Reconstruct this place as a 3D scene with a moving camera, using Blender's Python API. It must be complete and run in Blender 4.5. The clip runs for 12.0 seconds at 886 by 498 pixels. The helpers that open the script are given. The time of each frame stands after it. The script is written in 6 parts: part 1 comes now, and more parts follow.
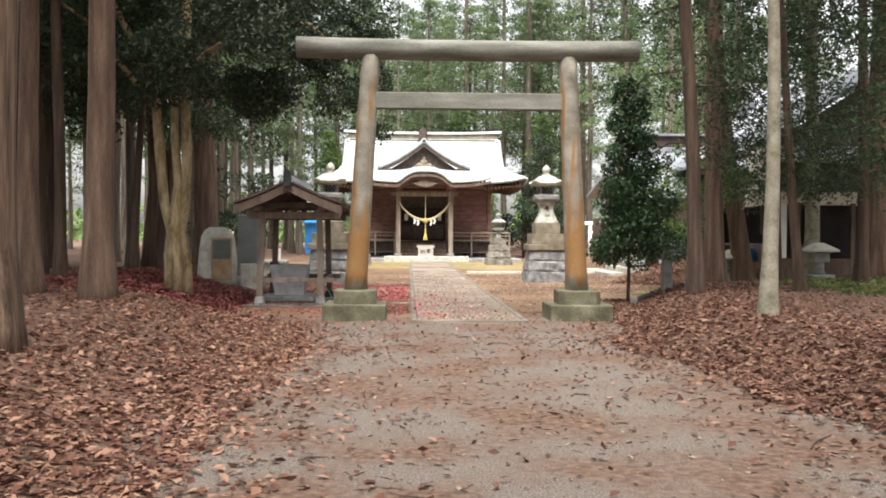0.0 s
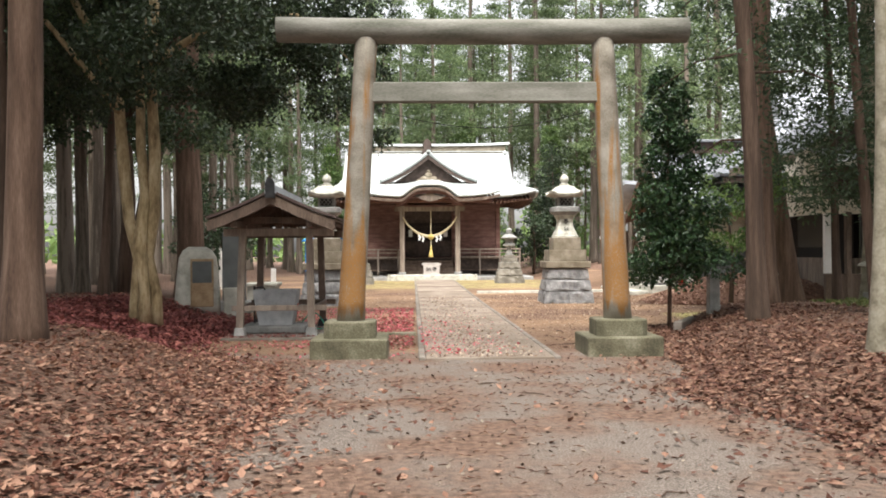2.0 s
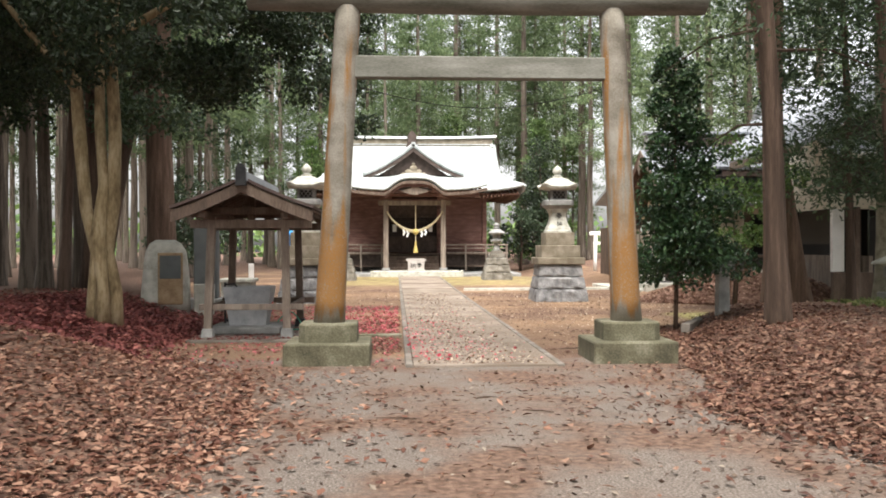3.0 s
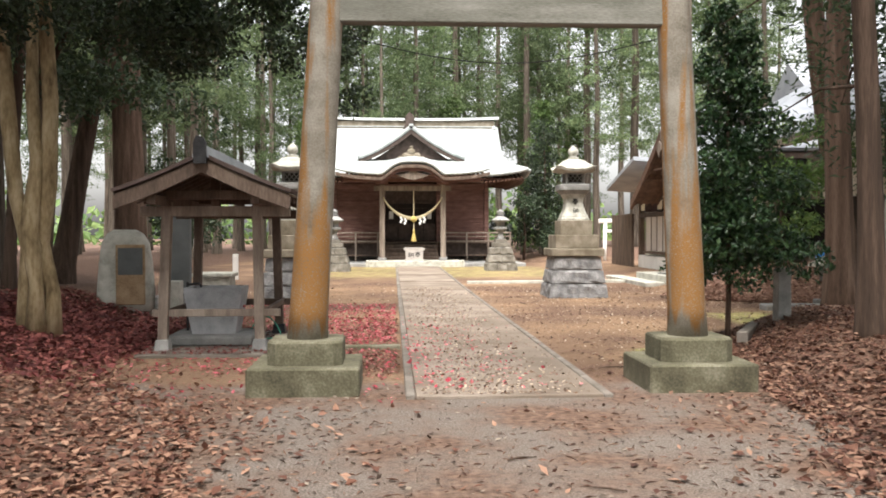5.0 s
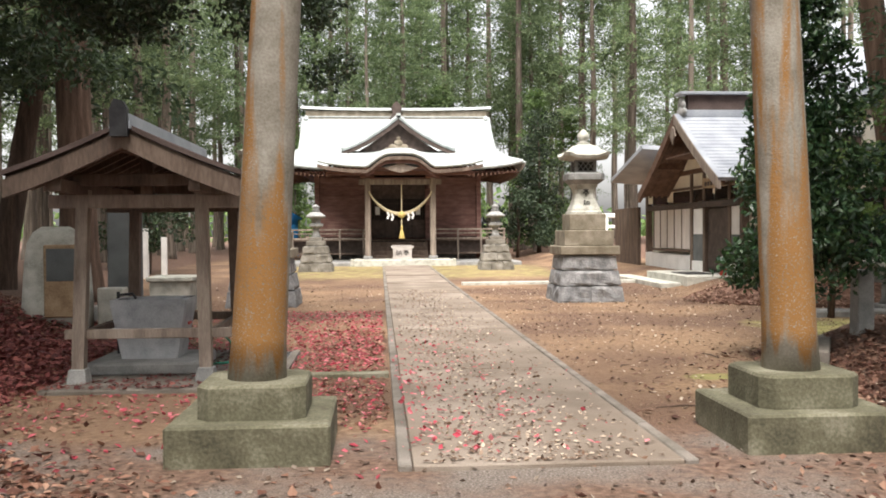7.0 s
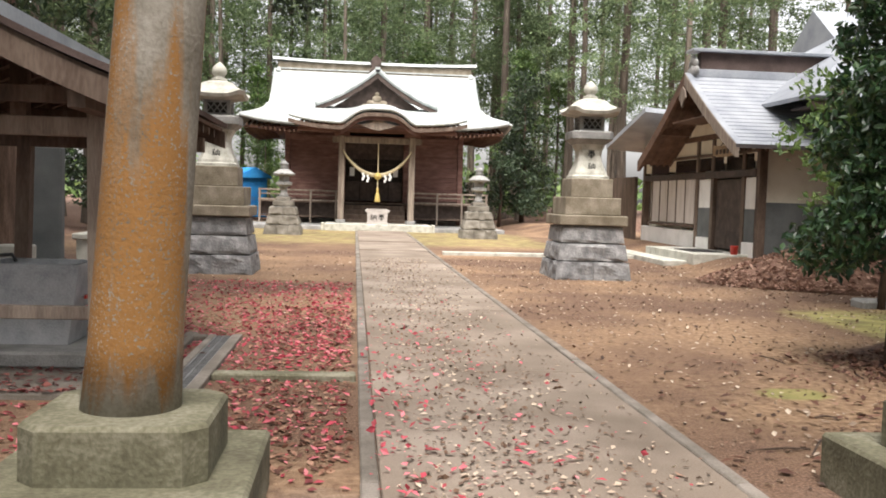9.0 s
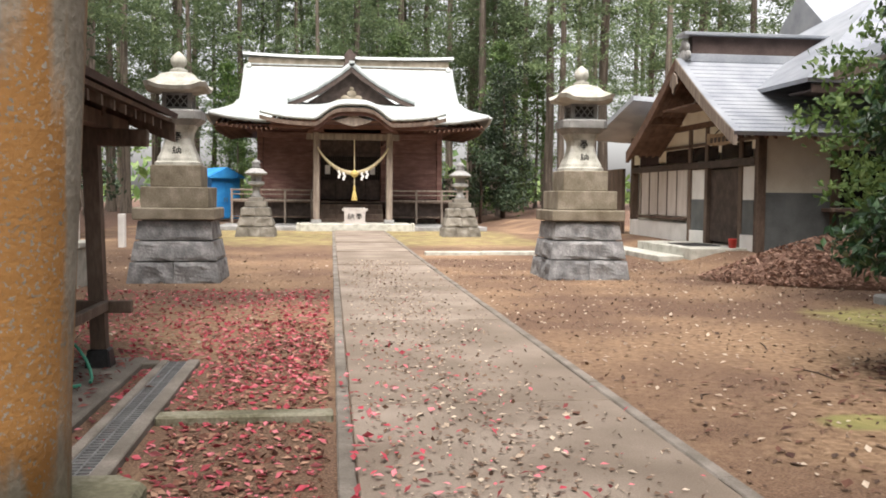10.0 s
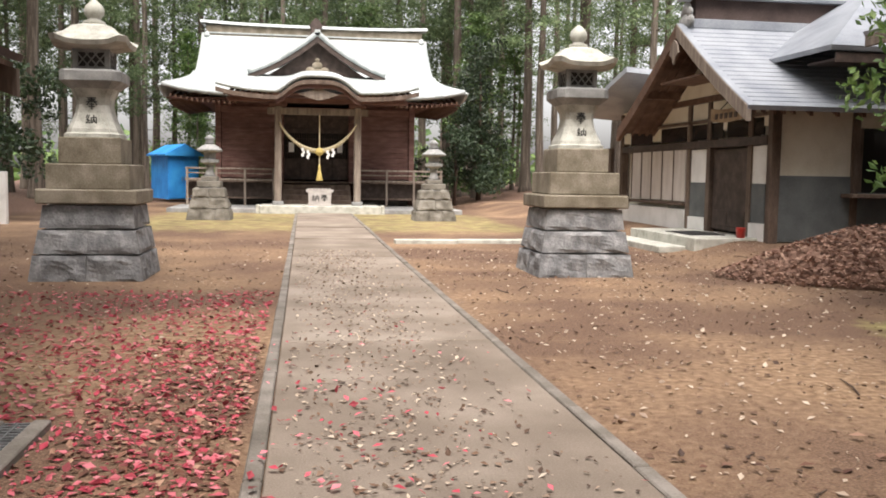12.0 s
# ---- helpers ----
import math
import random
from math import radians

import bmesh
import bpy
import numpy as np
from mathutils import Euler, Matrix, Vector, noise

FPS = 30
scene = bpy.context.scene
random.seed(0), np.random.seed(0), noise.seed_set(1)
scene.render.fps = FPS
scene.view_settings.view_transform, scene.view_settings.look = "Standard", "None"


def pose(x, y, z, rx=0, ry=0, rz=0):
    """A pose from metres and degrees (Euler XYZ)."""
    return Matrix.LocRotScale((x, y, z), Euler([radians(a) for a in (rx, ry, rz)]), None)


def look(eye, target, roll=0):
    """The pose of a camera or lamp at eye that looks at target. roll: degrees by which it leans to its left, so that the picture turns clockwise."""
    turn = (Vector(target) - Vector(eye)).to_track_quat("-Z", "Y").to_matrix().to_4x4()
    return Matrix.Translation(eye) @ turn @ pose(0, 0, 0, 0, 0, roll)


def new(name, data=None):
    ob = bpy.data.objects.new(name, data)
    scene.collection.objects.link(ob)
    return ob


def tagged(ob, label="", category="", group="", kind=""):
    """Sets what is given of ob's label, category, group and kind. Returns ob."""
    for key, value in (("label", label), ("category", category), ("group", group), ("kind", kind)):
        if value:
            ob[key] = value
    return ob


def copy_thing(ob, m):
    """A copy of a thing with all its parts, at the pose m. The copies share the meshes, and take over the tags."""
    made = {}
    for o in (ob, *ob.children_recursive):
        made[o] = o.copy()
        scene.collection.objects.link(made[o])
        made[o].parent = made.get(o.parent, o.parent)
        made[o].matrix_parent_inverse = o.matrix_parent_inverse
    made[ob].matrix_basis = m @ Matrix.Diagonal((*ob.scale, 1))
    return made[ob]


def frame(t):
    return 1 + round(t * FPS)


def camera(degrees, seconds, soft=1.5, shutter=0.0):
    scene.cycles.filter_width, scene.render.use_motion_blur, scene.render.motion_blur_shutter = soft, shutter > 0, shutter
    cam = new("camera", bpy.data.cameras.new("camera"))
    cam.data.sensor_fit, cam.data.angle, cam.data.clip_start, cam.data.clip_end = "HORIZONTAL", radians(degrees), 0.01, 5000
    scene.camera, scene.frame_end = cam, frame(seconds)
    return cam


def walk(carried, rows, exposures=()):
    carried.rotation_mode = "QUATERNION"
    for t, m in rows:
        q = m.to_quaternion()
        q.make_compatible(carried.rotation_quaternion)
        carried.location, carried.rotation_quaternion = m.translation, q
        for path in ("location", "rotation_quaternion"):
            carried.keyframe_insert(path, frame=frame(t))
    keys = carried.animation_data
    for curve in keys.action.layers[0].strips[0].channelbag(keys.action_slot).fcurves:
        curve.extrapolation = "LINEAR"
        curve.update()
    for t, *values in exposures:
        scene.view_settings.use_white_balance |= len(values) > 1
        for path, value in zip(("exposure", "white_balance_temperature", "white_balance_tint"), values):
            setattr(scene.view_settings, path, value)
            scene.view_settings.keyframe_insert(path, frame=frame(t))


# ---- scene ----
cam = camera(52.3, 12.0, soft=1.8)
PATH = [
    (0, (-0.046, -0.409, 1.52), (0.031, 1.59, 1.49), 0.3),
    (0.5, (0.004, 0.293, 1.49), (0.077, 2.29, 1.403), -0.3),
    (1, (-0.03, 1.003, 1.503), (0.029, 2.999, 1.394), -1.4),
    (1.5, (-0.014, 1.682, 1.512), (0.052, 3.68, 1.459), -0.9),
    (2, (-0.058, 2.415, 1.556), (0.009, 4.413, 1.562), -0.4),
    (2.5, (-0.083, 3.134, 1.536), (0.009, 5.132, 1.537), -0.4),
    (3, (-0.099, 3.841, 1.53), (0.005, 5.838, 1.527), -0.1),
    (5, (-0.103, 6.571, 1.615), (0.008, 8.567, 1.582), -0.1),
    (5.5, (-0.148, 7.259, 1.608), (-0.028, 9.255, 1.584), 0.1),
    (6, (-0.125, 7.999, 1.589), (-0.011, 9.996, 1.557), -0.0),
    (6.5, (-0.15, 8.693, 1.573), (-0.028, 10.689, 1.534), -0.6),
    (7, (-0.09, 9.375, 1.60), (0.05, 11.37, 1.56), -0.4),
    (9, (-0.044, 12.055, 1.481), (0.154, 14.042, 1.37), 1.7),
    (9.5, (-0.036, 12.721, 1.491), (0.135, 14.711, 1.382), 1.0),
    (10, (-0.016, 13.361, 1.478), (0.23, 15.342, 1.361), 0.5),
    (10.5, (0.035, 14.048, 1.496), (0.285, 16.029, 1.382), 0.3),
    (11, (0.093, 14.683, 1.483), (0.361, 16.659, 1.324), 0.7),
    (11.5, (0.242, 15.286, 1.488), (0.499, 17.263, 1.334), 0.7),
    (12, (0.304, 15.851, 1.496), (0.611, 17.821, 1.336), 0.9),
]
walk(cam, [(t, look(eye, target, roll)) for t, eye, target, roll in PATH], [(0, 1.44, 6650, 11), (7, 1.36, 6700, 12), (9, 1.28, 6700, 13), (12, 1.15, 6700, 14)])

# ---- light ----
world = bpy.data.worlds.new("overcast_sky")
scene.world = world
world.use_nodes = True
wn = world.node_tree.nodes
wl = world.node_tree.links
sky = wn.new("ShaderNodeTexSky")
sky.sky_type = "NISHITA"
sky.sun_disc = False
sky.sun_elevation = radians(64)
sky.sun_rotation = radians(191)
sky.air_density, sky.dust_density = 1.0, 4.0
soften = wn.new("ShaderNodeHueSaturation")
soften.inputs["Saturation"].default_value = 0.22
wl.new(sky.outputs[0], soften.inputs["Color"])
wl.new(soften.outputs[0], wn["Background"].inputs["Color"])
wn["Background"].inputs["Strength"].default_value = 0.15
sun_data = bpy.data.lights.new("sun", "SUN")
sun_data.energy, sun_data.angle, sun_data.color = 2.75, radians(40), (1.0, 0.97, 0.92)
sun = new("sun", sun_data)
sun.matrix_world = look((0, 0, 0), (0.08, 0.44, -0.9))

# ---- materials ----
def material(name, stops, scale=6.0, rough=0.8, bump=0.3, fine=60.0, stretch=(1, 1, 1), metal=0.0, vary=0.0, detail=6.0):
    """Two-scale noise material: stops are colours from dark to light."""
    m = bpy.data.materials.new(name)
    m.use_nodes = True
    n, l = m.node_tree.nodes, m.node_tree.links
    p = n["Principled BSDF"]
    co = n.new("ShaderNodeTexCoord")
    mp = n.new("ShaderNodeMapping")
    mp.inputs["Scale"].default_value = stretch
    l.new(co.outputs["Object"], mp.inputs[0])
    a = n.new("ShaderNodeTexNoise")
    a.inputs["Scale"].default_value, a.inputs["Detail"].default_value = scale, detail
    b = n.new("ShaderNodeTexNoise")
    b.inputs["Scale"].default_value, b.inputs["Detail"].default_value = fine, 4
    l.new(mp.outputs[0], a.inputs[0])
    l.new(mp.outputs[0], b.inputs[0])
    mix = n.new("ShaderNodeMath")
    mix.operation = "MULTIPLY_ADD"
    l.new(b.outputs[0], mix.inputs[0])
    mix.inputs[1].default_value = 0.45
    l.new(a.outputs[0], mix.inputs[2])
    last = mix
    if vary:
        info = n.new("ShaderNodeObjectInfo")
        v = n.new("ShaderNodeMath")
        v.operation = "MULTIPLY_ADD"
        l.new(info.outputs["Random"], v.inputs[0])
        v.inputs[1].default_value = vary
        l.new(last.outputs[0], v.inputs[2])
        last = v
    ramp = n.new("ShaderNodeValToRGB")
    el = ramp.color_ramp.elements
    lo, hi = 0.5, 0.95 + vary
    for i, c in enumerate(stops):
        at = lo + (hi - lo) * i / max(1, len(stops) - 1)
        e = el[i] if i < 2 else el.new(at)
        e.position, e.color = min(at, 1.0), (*c, 1)
    l.new(last.outputs[0], ramp.inputs[0])
    l.new(ramp.outputs[0], p.inputs["Base Color"])
    p.inputs["Roughness"].default_value = rough
    p.inputs["Metallic"].default_value = metal
    if bump:
        bp = n.new("ShaderNodeBump")
        bp.inputs["Strength"].default_value = bump
        bp.inputs["Distance"].default_value = 0.03
        l.new(mix.outputs[0], bp.inputs["Height"])
        l.new(bp.outputs[0], p.inputs["Normal"])
    return m


def leafy(name, stops, rough=0.55, through_light=0.35):
    """Foliage, each island its own tone, some light passing through."""
    m = bpy.data.materials.new(name)
    m.use_nodes = True
    n, l = m.node_tree.nodes, m.node_tree.links
    p = n["Principled BSDF"]
    g = n.new("ShaderNodeNewGeometry")
    ramp = n.new("ShaderNodeValToRGB")
    el = ramp.color_ramp.elements
    for i, c in enumerate(stops):
        e = el[i] if i < 2 else el.new(0.5)
        e.position, e.color = i / max(1, len(stops) - 1), (*c, 1)
    l.new(g.outputs["Random Per Island"], ramp.inputs[0])
    info = n.new("ShaderNodeObjectInfo")
    tone = n.new("ShaderNodeHueSaturation")
    rng = n.new("ShaderNodeMapRange")
    rng.inputs["To Min"].default_value, rng.inputs["To Max"].default_value = 0.62, 1.42
    l.new(info.outputs["Random"], rng.inputs[0])
    l.new(rng.outputs[0], tone.inputs["Value"])
    l.new(ramp.outputs[0], tone.inputs["Color"])
    l.new(tone.outputs[0], p.inputs["Base Color"])
    p.inputs["Roughness"].default_value = rough
    tr = n.new("ShaderNodeBsdfTranslucent")
    l.new(tone.outputs[0], tr.inputs[0])
    mix = n.new("ShaderNodeMixShader")
    mix.inputs[0].default_value = through_light
    l.new(p.outputs[0], mix.inputs[1])
    l.new(tr.outputs[0], mix.inputs[2])
    l.new(mix.outputs[0], n["Material Output"].inputs[0])
    return m


def rusted_concrete():
    """Grey weathered concrete with ochre lichen running in upright streaks."""
    m = material("lichened_concrete", [(0.12, 0.105, 0.08), (0.215, 0.195, 0.16), (0.31, 0.29, 0.25)], 3.0, 0.9, 0.35, 50)
    n, l = m.node_tree.nodes, m.node_tree.links
    p = n["Principled BSDF"]
    old = p.inputs["Base Color"].links[0].from_socket
    co = n.new("ShaderNodeTexCoord")
    mp = n.new("ShaderNodeMapping")
    mp.inputs["Scale"].default_value = (5.5, 5.5, 0.45)
    l.new(co.outputs["Object"], mp.inputs[0])
    a = n.new("ShaderNodeTexNoise")
    a.inputs["Scale"].default_value, a.inputs["Detail"].default_value = 1.1, 7
    l.new(mp.outputs[0], a.inputs[0])
    sp = n.new("ShaderNodeSeparateXYZ")
    l.new(co.outputs["Object"], sp.inputs[0])
    low = n.new("ShaderNodeMapRange")
    low.inputs["From Min"].default_value, low.inputs["From Max"].default_value = 4.6, 1.2
    low.inputs["To Min"].default_value, low.inputs["To Max"].default_value = -0.13, 0.085
    l.new(sp.outputs["Z"], low.inputs[0])
    foot = n.new("ShaderNodeMapRange")
    foot.inputs["From Min"].default_value, foot.inputs["From Max"].default_value = 0.85, 0.5
    foot.inputs["To Min"].default_value, foot.inputs["To Max"].default_value = 0.0, -0.25
    l.new(sp.outputs["Z"], foot.inputs[0])
    s1 = n.new("ShaderNodeMath")
    l.new(a.outputs[0], s1.inputs[0])
    l.new(low.outputs[0], s1.inputs[1])
    s2 = n.new("ShaderNodeMath")
    l.new(s1.outputs[0], s2.inputs[0])
    l.new(foot.outputs[0], s2.inputs[1])
    r = n.new("ShaderNodeMapRange")
    r.inputs["From Min"].default_value, r.inputs["From Max"].default_value = 0.455, 0.56
    l.new(s2.outputs[0], r.inputs[0])
    sp2 = n.new("ShaderNodeTexNoise")
    sp2.inputs["Scale"].default_value, sp2.inputs["Detail"].default_value = 75, 3
    l.new(co.outputs["Object"], sp2.inputs[0])
    sr = n.new("ShaderNodeMapRange")
    sr.inputs["From Min"].default_value, sr.inputs["From Max"].default_value = 0.66, 0.56
    l.new(sp2.outputs[0], sr.inputs[0])
    both = n.new("ShaderNodeMath")
    both.operation = "MULTIPLY"
    l.new(r.outputs[0], both.inputs[0])
    l.new(sr.outputs[0], both.inputs[1])
    mx = n.new("ShaderNodeMix")
    mx.data_type = "RGBA"
    l.new(both.outputs[0], mx.inputs[0])
    l.new(old, mx.inputs[6])
    mx.inputs[7].default_value = (0.25, 0.122, 0.034, 1)
    l.new(mx.outputs[2], p.inputs["Base Color"])
    return m


M_TORII = rusted_concrete()
M_MOSSY = material("mossy_concrete", [(0.055, 0.05, 0.03), (0.125, 0.118, 0.074), (0.25, 0.235, 0.175)], 2.2, 0.95, 0.5, 40)
M_BEAM = material("weathered_beam_concrete", [(0.085, 0.088, 0.068), (0.17, 0.17, 0.145), (0.265, 0.262, 0.235)], 2.5, 0.9, 0.3, 45, (0.4, 2, 2))
M_STONE = material("grey_granite", [(0.15, 0.15, 0.15), (0.25, 0.25, 0.24), (0.36, 0.355, 0.34)], 4, 0.85, 0.5, 70, vary=0.12)
M_STONE_ROUGH = material("split_granite", [(0.09, 0.09, 0.092), (0.19, 0.19, 0.192), (0.32, 0.315, 0.31)], 5, 0.9, 0.9, 28, vary=0.15)
M_STONE_WARM = material("stained_tuff", [(0.11, 0.088, 0.055), (0.205, 0.175, 0.128), (0.3, 0.262, 0.205)], 3, 0.9, 0.4, 50, vary=0.12)
M_STONE_PALE = material("pale_lichened_stone", [(0.28, 0.275, 0.235), (0.44, 0.435, 0.38), (0.55, 0.545, 0.49)], 5, 0.9, 0.4, 60)
M_CONCRETE = material("path_concrete", [(0.115, 0.086, 0.062), (0.205, 0.164, 0.128), (0.3, 0.25, 0.205)], 0.9, 0.9, 0.25, 90, vary=0.12)
M_KERB = material("kerb_concrete", [(0.09, 0.077, 0.061), (0.16, 0.14, 0.117), (0.24, 0.212, 0.184)], 3, 0.92, 0.35, 70, vary=0.15)
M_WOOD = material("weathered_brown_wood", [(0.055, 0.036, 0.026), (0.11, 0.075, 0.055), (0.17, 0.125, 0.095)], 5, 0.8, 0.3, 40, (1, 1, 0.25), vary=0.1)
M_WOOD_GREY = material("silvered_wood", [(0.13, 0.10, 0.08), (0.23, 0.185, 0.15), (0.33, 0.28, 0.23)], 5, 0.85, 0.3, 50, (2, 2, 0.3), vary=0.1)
M_WOOD_RED = material("russet_shrine_wood", [(0.09, 0.043, 0.035), (0.165, 0.082, 0.067), (0.235, 0.135, 0.112)], 4, 0.75, 0.15, 40, (0.5, 1, 2), vary=0.12)
M_WOOD_DARK = material("dark_stained_wood", [(0.028, 0.018, 0.014), (0.058, 0.039, 0.031), (0.095, 0.066, 0.054)], 5, 0.7, 0.2, 40, vary=0.1)
M_RAFTER = material("cinnamon_rafter_wood", [(0.06, 0.03, 0.018), (0.11, 0.058, 0.037), (0.17, 0.098, 0.065)], 5, 0.7, 0.2, 40, vary=0.1)
M_COPPER = material("pale_metal_roof", [(0.27, 0.305, 0.3), (0.39, 0.42, 0.415), (0.49, 0.515, 0.51)], 1.2, 0.55, 0.06, 25, (2.5, 0.3, 0.4), metal=0.0)
M_SLATE = material("silver_sheet_roof", [(0.2, 0.22, 0.25), (0.28, 0.3, 0.33), (0.35, 0.37, 0.4)], 1.5, 0.45, 0.08, 30, metal=0.1)
M_BROWNMETAL = material("brown_ridge_metal", [(0.045, 0.029, 0.025), (0.075, 0.05, 0.043), (0.11, 0.078, 0.07)], 2, 0.85, 0.1, 40)
M_PLASTER = material("cream_plaster", [(0.58, 0.53, 0.43), (0.69, 0.645, 0.54), (0.75, 0.71, 0.61)], 1.5, 0.9, 0.08, 60)
M_BOWL = material("blue_grey_cut_stone", [(0.28, 0.29, 0.305), (0.4, 0.412, 0.425), (0.5, 0.51, 0.52)], 5, 0.8, 0.3, 60)
M_TAN = material("tan_carved_board", [(0.2, 0.125, 0.065), (0.31, 0.21, 0.12), (0.4, 0.29, 0.18)], 5, 0.7, 0.2, 50)
M_WHITE = material("white_board", [(0.62, 0.61, 0.58), (0.74, 0.73, 0.7), (0.8, 0.79, 0.77)], 2, 0.8, 0.05, 60)
M_PANEL = material("pale_shutter_board", [(0.40, 0.36, 0.32), (0.54, 0.49, 0.45), (0.62, 0.58, 0.54)], 2, 0.8, 0.1, 40, (2, 2, 0.4), vary=0.12)
M_GREYWALL = material("grey_dado", [(0.075, 0.085, 0.085), (0.115, 0.125, 0.125), (0.15, 0.16, 0.16)], 2, 0.85, 0.1, 60)
M_BLUE = material("blue_sheet_metal", [(0.02, 0.2, 0.6), (0.03, 0.32, 0.8), (0.06, 0.42, 0.88)], 1.5, 0.5, 0.05, 30)
M_RED = material("red_enamel", [(0.4, 0.03, 0.02), (0.55, 0.04, 0.03)], 4, 0.4, 0.05, 30)
M_STRAW = material("straw_rope", [(0.40, 0.33, 0.19), (0.55, 0.47, 0.30), (0.66, 0.58, 0.4)], 20, 0.9, 0.5, 80)
M_GOLD = material("yellow_tassel", [(0.42, 0.31, 0.09), (0.56, 0.43, 0.14), (0.65, 0.52, 0.2)], 20, 0.8, 0.4, 80)
M_PAPER = material("white_paper", [(0.72, 0.72, 0.7), (0.82, 0.82, 0.8)], 3, 0.8, 0.02, 40)
M_INK = material("black_ink", [(0.012, 0.012, 0.012), (0.03, 0.03, 0.03)], 8, 0.7, 0.0, 60)
M_IRON = material("black_iron", [(0.02, 0.02, 0.022), (0.05, 0.05, 0.052)], 8, 0.5, 0.2, 60, metal=0.6)
M_STEEL = material("galvanised_grating", [(0.18, 0.18, 0.18), (0.3, 0.3, 0.3)], 8, 0.5, 0.2, 60, metal=0.6)
M_HOSE = material("green_hose", [(0.02, 0.2, 0.13), (0.04, 0.3, 0.2)], 8, 0.4, 0.05, 60)
# Near-black colour that stands in for shade inside openings and under floors.
M_DARK = material("painted_interior_shade", [(0.012, 0.01, 0.009), (0.025, 0.02, 0.018)], 4, 0.8, 0.1, 30)
M_BARK = material("cedar_bark", [(0.03, 0.019, 0.013), (0.072, 0.046, 0.032), (0.135, 0.09, 0.066)], 3, 0.95, 1.0, 26, (3, 3, 0.22), vary=0.15)
# Bark lightened to grey-tan for the far trunks.
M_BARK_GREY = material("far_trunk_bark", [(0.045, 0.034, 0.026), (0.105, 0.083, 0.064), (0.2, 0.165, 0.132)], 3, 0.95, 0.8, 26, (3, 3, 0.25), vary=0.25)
M_BARK_TAN = material("smooth_tan_bark", [(0.11, 0.076, 0.036), (0.26, 0.195, 0.105), (0.4, 0.32, 0.2)], 4, 0.9, 0.9, 18, (1.5, 1.5, 0.5))
M_BARK_PALE = material("lichened_pale_bark", [(0.13, 0.115, 0.08), (0.24, 0.22, 0.165), (0.33, 0.31, 0.25)], 5, 0.9, 0.5, 30)
M_CEDAR = leafy("cedar_foliage", [(0.034, 0.064, 0.034), (0.058, 0.1, 0.048), (0.096, 0.142, 0.068)], 0.65)
# Cedar green made paler: distance haze is mixed into the colour.
M_FAR = leafy("hazed_cedar_foliage", [(0.08, 0.122, 0.062), (0.128, 0.18, 0.085), (0.19, 0.245, 0.12)], 0.7, 0.5)
M_BRIGHT = leafy("bright_foliage", [(0.05, 0.10, 0.03), (0.11, 0.19, 0.05), (0.19, 0.27, 0.09)])
M_GLOSSY = leafy("camellia_foliage", [(0.014, 0.04, 0.018), (0.032, 0.078, 0.032), (0.07, 0.14, 0.048)], 0.35, 0.2)
M_LITTER = leafy("dry_leaves", [(0.075, 0.028, 0.018), (0.175, 0.072, 0.044), (0.42, 0.25, 0.17)], 0.8, 0.1)
M_LITTER_DARK = leafy("red_brown_leaves", [(0.085, 0.022, 0.022), (0.21, 0.052, 0.048), (0.37, 0.13, 0.105)], 0.8, 0.1)
M_PETAL = leafy("red_petals", [(0.14, 0.03, 0.028), (0.46, 0.048, 0.08), (0.66, 0.22, 0.25)], 0.7, 0.2)
M_SCRAP = leafy("brown_scraps", [(0.05, 0.03, 0.022), (0.14, 0.08, 0.05), (0.5, 0.42, 0.33)], 0.85, 0.1)
M_GRASS = leafy("grass_blades", [(0.08, 0.12, 0.03), (0.16, 0.2, 0.06), (0.25, 0.27, 0.1)], 0.7, 0.3)


